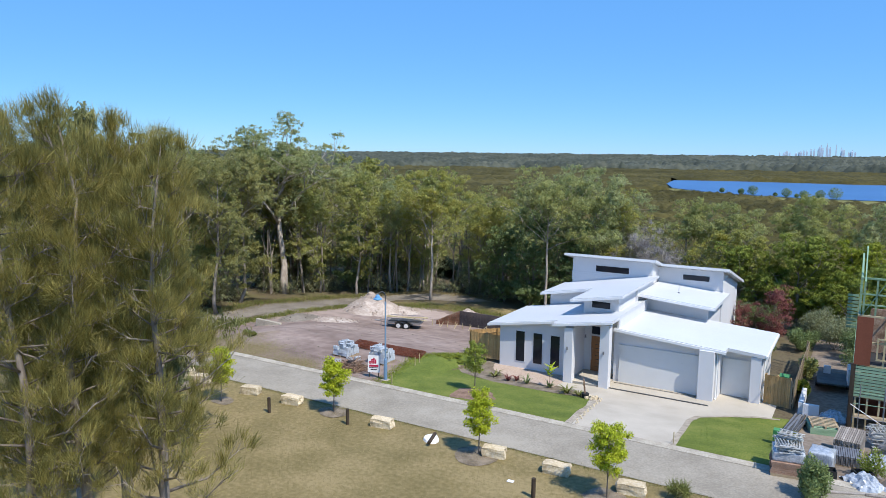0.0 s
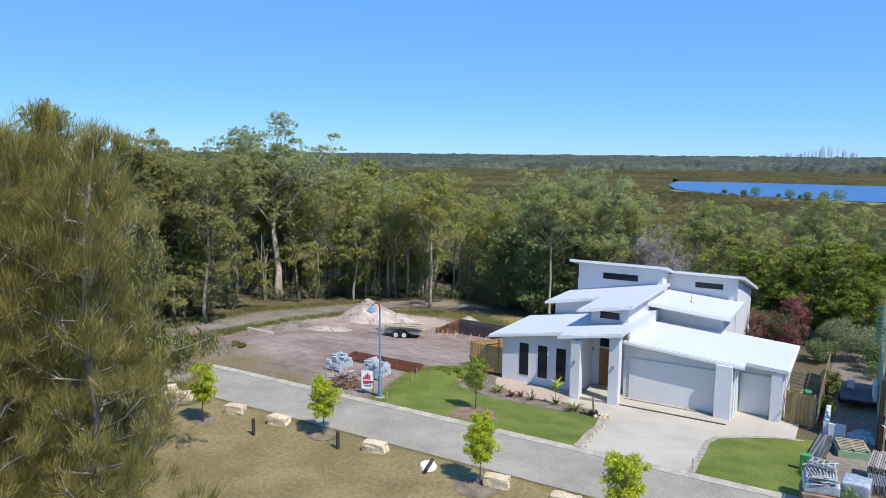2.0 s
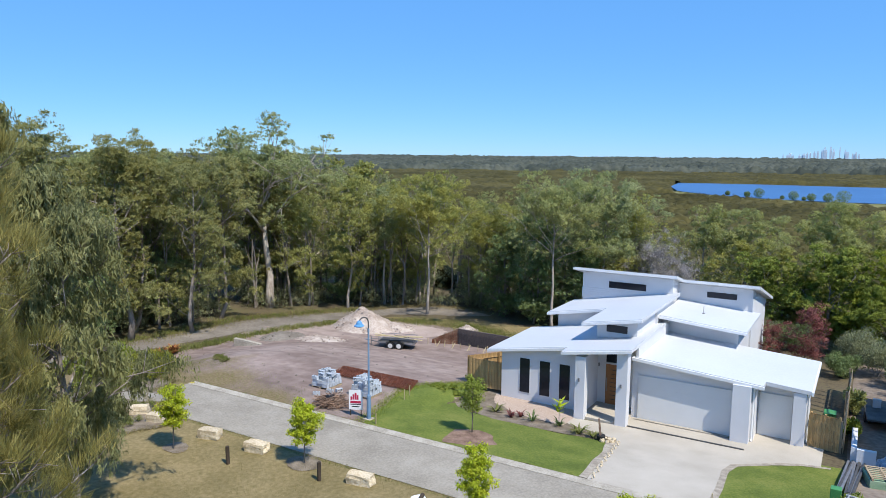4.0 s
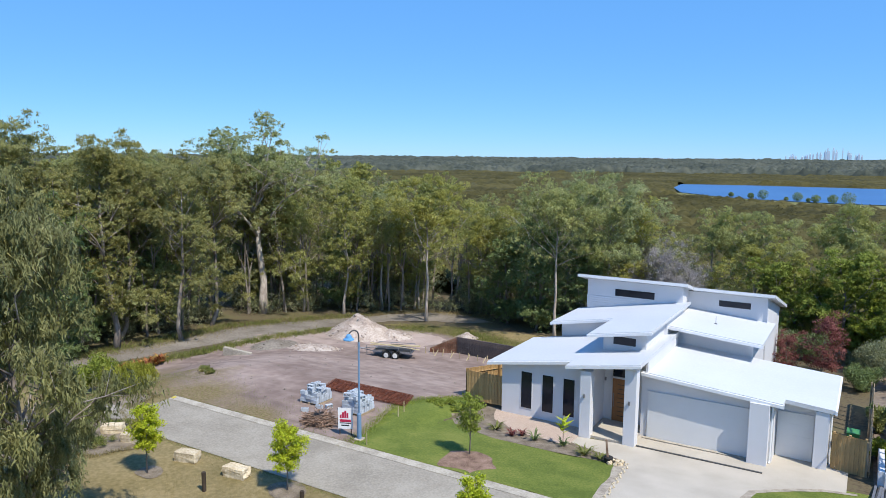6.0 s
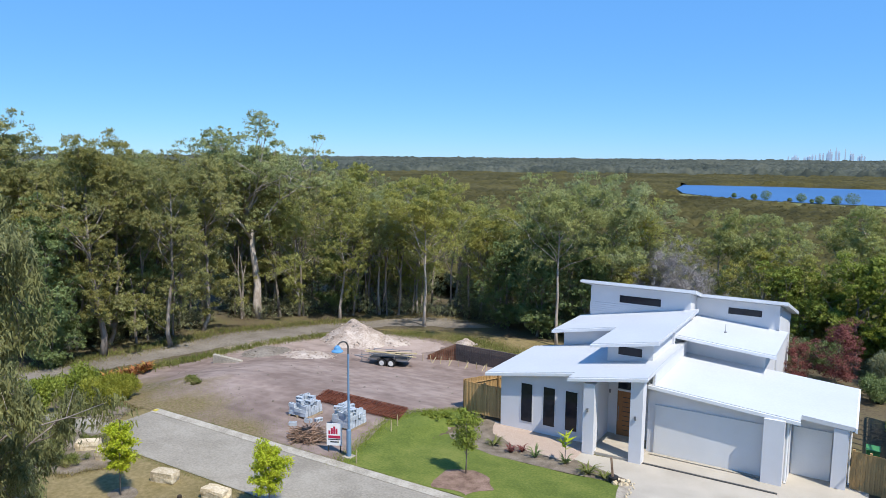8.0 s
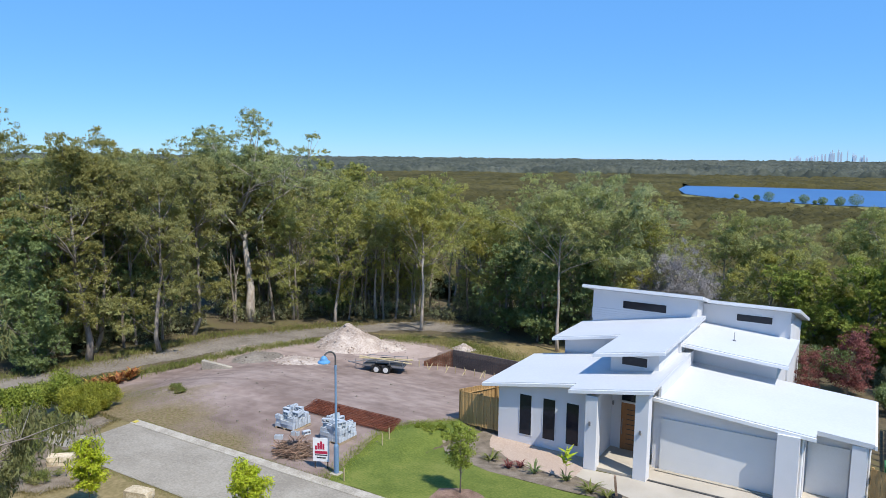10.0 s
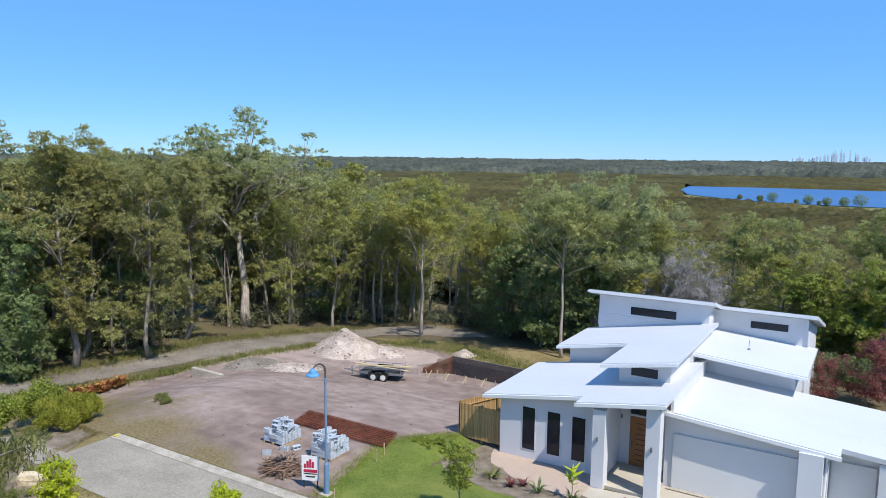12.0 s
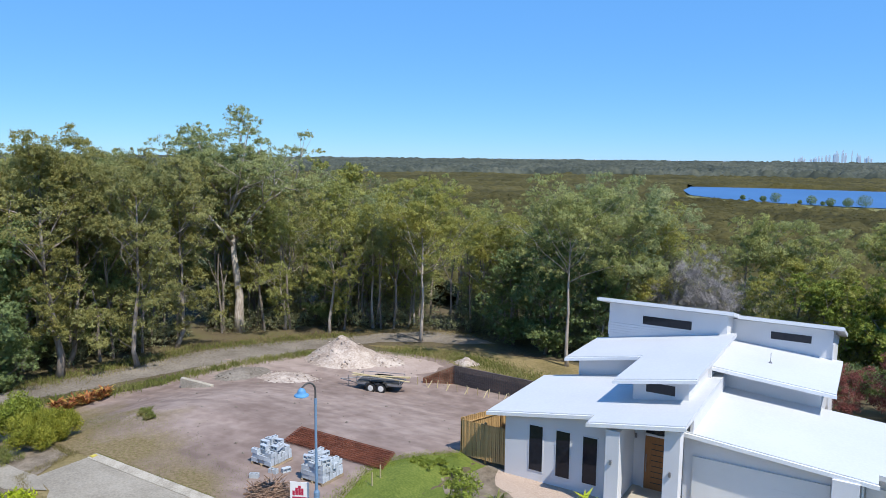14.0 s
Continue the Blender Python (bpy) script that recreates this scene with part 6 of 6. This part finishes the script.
for z in (1.8, 3.52, 4.75, 6.14, 8.12):
    part("plate", boxes((0, 6.6, 0.01, 0.11, z, z + 0.09)), FRAMEPINE if z < 6.5 else GREENTIMBER, site)
    if z > 3:
        part("plate", boxes((0, 0.1, 0.12, 11, z, z + 0.09)), GREENTIMBER, site)
for z in (6.75, 7.3):
    part("noggin", boxes((0.1, 6.6, 0.02, 0.1, z, z + 0.07)), GREENTIMBER, site)
for i in range(6):
    length("brace", (0.2 + 1.1 * i, 0.0, 6.3), (1.2 + 1.1 * i, 0.0, 8.1), 0.03, GREENTIMBER, site)
    length("rafter", (0.2 + 1.1 * i, -0.5, 8.05), (0.2 + 1.1 * i, 5.0, 9.3), 0.045, GREENTIMBER, site)
# deck coloured near-black for the shade below the upper storey
part("floor_deck", boxes((0.0, 6.6, 0.13, 11, 3.3, 3.5)), INTERIORSHADE, site)
part("inner_wall", boxes((0.4, 6.6, 2.4, 2.5, 0.0, 3.28)), REDBOARD, site, "brown sheeting within the frame")
part("inner_wall", boxes((0.6, 6.6, 3.4, 3.5, 3.52, 6.0)), STICKS, site, "shaded boards within the upper frame")
FRONT_BOARD = mesh_of(boxes((0, 6.6, -0.03, 0.0, 0, 0.135)), "weatherboard")
FRONT_BOARD.materials.append(GREENTIMBER)
SIDE_BOARD = mesh_of(boxes((-0.03, 0.0, 0, 11.0, 0, 0.15)), "weatherboard")
SIDE_BOARD.materials.append(GREENTIMBER)
END_BOARD = mesh_of(boxes((-0.5, 0.0, 0.9, 0.93, 0, 0.13)), "weatherboard")
END_BOARD.materials.append(GREENTIMBER)
for i in range(10):
    part("weatherboard", FRONT_BOARD, GREENTIMBER, site).location = (0, -0.01 - 0.01 * (i % 2), 1.86 + 0.168 * i)
    part("weatherboard", END_BOARD, GREENTIMBER, site).location = (-0.04, 0, 5.3 + 0.19 * i)
for i in range(20):
    part("weatherboard", SIDE_BOARD, GREENTIMBER, site).location = (-0.01, 0.1, 0.2 + 0.17 * i)
part("sheeting", boxes((-0.02, 0.72, -0.06, -0.035, 3.58, 6.15)), REDBOARD, site, "red-brown wall sheeting")
part("window_frame", boxes((0.95, 2.3, -0.05, -0.005, 3.9, 3.98), (0.95, 2.3, -0.05, -0.005, 5.0, 5.08), (0.95, 1.03, -0.05, -0.005, 3.985, 4.995), (2.22, 2.3, -0.05, -0.005, 3.985, 4.995), (1.58, 1.66, -0.05, -0.005, 3.985, 4.995)), FRAMEPINE, site)
sc = thing("scaffold", (21.25, -1.3, 0), "steel tube scaffold rails in front of the half-built house", "scaffold")
for x in (0.0, 1.1, 2.2, 3.3):
    for y in (0.0, 0.7):
        length("upright", (x, y, 0), (x, y, 2.6), 0.024, STEEL, sc, 6)
for z in (1.0, 1.75, 2.35):
    length("ledger", (-0.3, 0, z), (3.6, 0, z + 0.05), 0.022, GREENTIMBER if z > 1.5 else STEEL, sc, 6)
length("diagonal_brace", (-0.4, -0.03, 1.7), (1.2, -0.03, 0.75), 0.022, PIPE, sc, 6)
for k in range(3):
    part("scaffold_plank", boxes((-0.2, 3.5, 0.08 + 0.21 * k, 0.27 + 0.21 * k, 0.98, 1.02)), PALLETWOOD, sc)


def frame_stack(name, at, w, d, count, gap, label, rz, seed, mat):
    """Light welded frames lying on one another, a little askew."""
    rng = np.random.default_rng(seed)
    t = thing(name, at, label, "scaffold frames", rz=rz)
    bm = bmesh.new()
    for y in (-d / 2, d / 2):
        tube(bm, [(-w / 2, y, 0), (w / 2, y, 0)], [0.022, 0.022], 5)
    for k in range(5):
        x = -w / 2 + w * (k + 0.5) / 5
        tube(bm, [(x, -d / 2, 0), (x, d / 2, 0)], [0.02, 0.02], 5)
    tube(bm, [(-w / 2, -d / 2, 0.01), (0, d / 2, 0.01)], [0.016, 0.016], 5)
    me = mesh_of(bm, "frame")
    me.materials.append(mat)
    for k in range(count):
        o = part("frame", me, mat, t)
        o.matrix_basis = pose(0.05 * rng.normal(), 0.05 * rng.normal(), 0.03 + gap * k, 2 * rng.normal(), 2 * rng.normal(), 5 * rng.normal() + (180 if k % 2 else 0))
    return t


def pack(name, at, w, d, h, mat, label, rz=0.0, rows=4, cat="building materials", along_x=True, n=6):
    """A bundle of long pieces on a pallet."""
    t = thing(name, at, label, cat, rz=rz)
    part("pallet", boxes((-w / 2, w / 2, -d / 2, d / 2, 0.09, 0.12), (-w / 2, -w / 2 + 0.1, -d / 2, d / 2, 0, 0.088), (w / 2 - 0.1, w / 2, -d / 2, d / 2, 0, 0.088), (-0.05, 0.05, -d / 2, d / 2, 0, 0.088)), PALLETWOOD, t)
    for r in range(rows):
        for i in range(n):
            z = 0.125 + (h - 0.12) * r / rows
            zz = z + (h - 0.12) / rows * 0.9
            x0 = -w / 2 + w * i / n
            part("piece", boxes((x0 + 0.01, x0 + w / n - 0.01, -d / 2 + 0.03 * math.sin(i * 3 + r), d / 2 + 0.03 * math.cos(i * 2 + r), z, zz)), mat, t)
    return t


pack("timber_pack", (18.7, -10.4, height(18.7, -10.4)), 1.3, 1.25, 0.62, PACKTIMBER, "strapped pack of brown timber lengths at the kerb", 98, 6, n=6)
wp = thing("wrapped_pack", (18.72, -10.3, height(18.7, -10.4) + 0.62), "pack of building material in crinkled plastic wrap", "building materials", "wrapped packs", rz=8)
wrap_bm = boxes((-0.62, 0.62, -0.6, 0.6, 0, 0.42), bevel=0.05)
bmesh.ops.subdivide_edges(wrap_bm, edges=wrap_bm.edges[:], cuts=3, use_grid_fill=True)
for v in wrap_bm.verts:
    v.co += 0.03 * noise.noise_vector(v.co * 6)
part("wrap", wrap_bm, WRAP, wp, smooth=True)
copy_thing(wp, pose(19.95, -8.75, height(20, -8.75), 0, 0, -5)).scale = (0.8, 0.9, 1.9)
frame_stack("frame_bundle", (18.55, -10.35, height(18.7, -10.4) + 1.06), 0.62, 1.15, 6, 0.05, "galvanised scaffold frames piled on the packs", 12, 77, PALEFRAME)
frame_stack("frame_bundle", (19.0, -10.3, height(18.7, -10.4) + 1.06), 0.5, 1.15, 5, 0.05, "galvanised scaffold frames piled on the packs", 4, 78, PALEFRAME)
frame_stack("frame_bundle", (18.75, -9.9, height(18.7, -10.4) + 1.4), 1.0, 0.5, 4, 0.05, "galvanised scaffold frames piled on the packs", -8, 79, PALEFRAME)
frame_stack("frame_stack", (22.5, -2.4, height(22.5, -2.4)), 1.5, 1.2, 16, 0.06, "stack of galvanised scaffold frames before the house", 14, 80, PALEFRAME)
frame_stack("frame_stack", (22.9, -4.4, height(22.9, -4.4)), 1.4, 1.3, 12, 0.06, "stack of galvanised scaffold frames before the house", -9, 81, STEEL)
tb = thing("timber_bundle", (18.4, -2.2, height(18.4, -3.4)), "long grey steel lengths leaning in a bundle", "building materials", rz=-4)
for i in range(8):
    o = part("length", boxes((-0.05, 0.05, -2.6, 2.6, 0, 0.1)), DARKSTEEL if i % 2 else STEEL, tb)
    o.matrix_basis = pose(-0.28 + 0.09 * i, 0.2 * math.sin(i * 3), 0.05 + 0.02 * (i % 3), -5.5, 0, 2 * math.sin(i * 5))
tp = pallet("pallet", (19.7, -1.5, 0.42), "pale timber pallet lying on stacked green boards", 1.3, 1.5, 12)
part("board_stack", boxes((-0.7, 0.7, -0.75, 0.75, -0.4, -0.002)), GREENTIMBER, tp)
pack("steel_stack", (20.95, -5.4, height(21, -5.4)), 1.1, 2.1, 1.0, WEATHERED, "stack of weathered grey-brown lengths on a pallet", -6, 5, n=13)
pack("tube_stack", (20.9, -7.3, height(20.9, -7.3)), 1.1, 1.2, 0.55, STEEL, "stack of strapped grey tubes on a pallet", 4, 5, n=12)
lw = thing("block_wall", (18.9, 2.2, 0), "low white L-shaped block wall on the site", "wall")
part("wall", boxes((-0.55, -0.3, -1.7, 2.2, 0, 0.75), (-0.298, 0.5, -1.9, -1.65, 0, 0.75)), WHITE, lw)
ps = thing("plastic_sheet", (20.2, 0.9, 0.0), "crumpled silvery plastic sheeting on the soil", "plastic sheet")
n = 22
verts = [(1.6 * i / n - 0.8, 1.3 * j / n - 0.65, max(0.0, 0.45 * (1 - (2 * i / n - 1) ** 2) * (1 - (2 * j / n - 1) ** 2) + 0.22 * noise.noise((i * 0.35, j * 0.35, 4)))) for j in range(n + 1) for i in range(n + 1)]
me = bpy.data.meshes.new("sheet")
me.from_pydata(verts, [], [(j * (n + 1) + i, j * (n + 1) + i + 1, (j + 1) * (n + 1) + i + 1, (j + 1) * (n + 1) + i) for j in range(n) for i in range(n)])
part("sheet", me, WRAP, ps)
copy_thing(ps, pose(22.2, -6.2, height(22.2, -6.2), 0, 0, 60))
copy_thing(ps, pose(21.6, -10.0, height(21.6, -10.0), 0, 0, 120))
heap("tarpaulin", (23.0, -9.4, height(23.0, -9.4)), 0.9, 1.0, 0.8, WEATHERED, "dull grey-brown tarpaulin thrown over rubble", "tarpaulin", 9.1)
for i, (x, y, rz) in enumerate(((21.2, -11.2, 25), (21.9, -11.6, 40), (22.5, -10.9, 12), (22.3, -8.0, 75))):
    o = tagged(part("plank", boxes((-0.9, 0.9, -0.07, 0.07, 0, 0.045)), WEATHERED), "weathered plank lying on the site soil", "plank", "site planks")
    o.matrix_basis = pose(x, y, height(x, y) + 0.02, 0, 0, rz)
# black boxes added in place of the deep shadows among the clutter
for i, (x, y, rz) in enumerate(((20.2, -9.9, 10), (21.5, -9.2, 30), (22.9, -7.4, -15))):
    crate = thing("crate", (x, y, height(x, y)), "dark open box added for shadowed clutter on the site soil", "crate", "site crates", rz=rz)
    part("crate_wall", boxes((-0.35, 0.35, -0.25, -0.22, 0, 0.35), (-0.35, 0.35, 0.22, 0.25, 0, 0.35), (-0.35, -0.32, -0.219, 0.219, 0, 0.35), (0.32, 0.35, -0.219, 0.219, 0, 0.35)), TYRE, crate)
    part("crate_base", boxes((-0.319, 0.319, -0.219, 0.219, 0.01, 0.04)), TYRE, crate)
ut = thing("site_trailer", (19.8, 7.0, 0.0), "flat steel trailer with an upright white rack beside the site", "trailer", rz=4)
part("deck", boxes((-0.9, 0.9, -1.3, 1.3, 0.5, 0.6)), DARKSTEEL, ut)
part("rack", boxes((0.75, 0.9, -1.2, 0.2, 0.61, 1.6), (-0.5, -0.1, 0.95, 1.1, 0.61, 1.1)), WHITE, ut)
for x in (-0.85, 0.85):
    bm = bmesh.new()
    tube(bm, [(x - 0.09, 0, 0.3), (x + 0.09, 0, 0.3)], [0.3, 0.3], 18)
    part("wheel", bm, TYRE, ut)
tagged(part("service_box", boxes((17.75, 18.15, -6.3, -5.9, height(17.9, -6.1) - 0.05, height(17.9, -6.1) + 0.75), bevel=0.02), BINGREEN), "small green service box at the lawn strip's edge", "service box")
tufts("verge_tufts", along([(-13, -14.55), (40, -14.72)], 0.25), 9000, 0.055, TUFT, "short grass creeping over the lane edge", 205, 0.09)
tufts("verge_tufts", along([(-15, -10.2), (8.6, -10.2)], 0.25) + along([(14.2, -10.2), (18.4, -10.2)], 0.25), 5000, 0.06, TUFT, "short grass along the kerb", 206, 0.08)
tufts("lawn_edge", along([(-2.7, -10.1), (-3.3, -8.0), (-4.3, -4.0), (-3.6, -2.1), (-2.4, 0.2)], 0.2), 9000, 0.07, LEAFY, "ragged edge of the lawn against the bare soil", 207, 0.3)
tufts("bush_litter", [(x + dx, y + dx * 0.3) for x, y in along([(-36, -5), (-34, 3), (-33.8, 11), (-30, 19), (-25, 27), (-15, 30)], 0.5) for dx in (0.0, 1.0, 2.0)], 11000, 0.13, PARKBLADE, "dry grass and ferns on the bush floor", 305, 0.7)
tufts("bed_edge_grass", along([(-15.6, -13.3), (-12.2, -14.6), (-10.6, -15.2), (-11.5, -17.4), (-14.5, -18.5), (-22, -16), (-24, -13), (-20, -10.6), (-16.0, -10.8), (-15.6, -13.3)], 0.15), 9000, 0.09, PARKBLADE, "dry grass ragged round the planting bed", 306, 0.14)
sr = np.random.default_rng(301)
cells = [(x, y) for x in np.arange(-9, 19, 0.5) for y in np.arange(-24, -14.9, 0.5) if x > -8 - 0.2 * (y + 15)]
tufts("park_blades", cells, 42000, 0.045, PARKBLADE, "short dry grass of the park", 302, 0.4)
front = [(x, y) for x in np.arange(-3.2, 8.2, 0.4) for y in np.arange(-9.8, -4.6, 0.4)]
tufts("lawn_blades", front, 15000, 0.04, LAWNBLADE, "short green blades of the front lawn", 303, 0.22)
strip = [(x, y) for x in np.arange(14.4, 18.1, 0.4) for y in np.arange(-9.8, -1.6, 0.4) if y < -3.2 or x > 15.8]
tufts("lawn_blades", strip, 7000, 0.04, LAWNBLADE, "short green blades of the lawn strip", 304, 0.2)
bm = bmesh.new()
for i in range(300):
    x, y = -25 + 22 * sr.random(), -8 + 24 * sr.random()
    s = 0.025 + 0.06 * sr.random() ** 4
    m = Matrix.Translation((x, y, height(x, y) + 0.3 * s)) @ Matrix.Rotation(6 * sr.random(), 4, "Z") @ Matrix.Diagonal((s * 1.3, s, s * 0.7, 1))
    q = [bm.verts.new(m @ Vector(v)) for v in ((1, 0, 0), (0, 1, 0), (-1, 0, 0), (0, -1, 0), (0.1, 0.1, 1), (0, 0, -0.6))]
    for a, b in ((0, 1), (1, 2), (2, 3), (3, 0)):
        bm.faces.new((q[a], q[b], q[4]))
        bm.faces.new((q[b], q[a], q[5]))
tagged(part("loose_stones", bm, TRACK), "loose stones and clods scattered over the lot", "stones", kind="stuff")
dead = tree("dead_tree", (1.8, 30.0, height(1.8, 30)), 9.5, "bare grey dead tree behind the house", 251, DEADWOOD, DEADWOOD, count=9000, leaf=0.42, clear=0.2, limbs=22, reach=0.3, droop=-0.7, slim=0.022, clump=0.08, trunk=0.01, low=4)
stand(dead, -0.2, 31.5, 8.8, 9.5)
stand(dead, 3.2, 32.0, 8.0, 9.5)
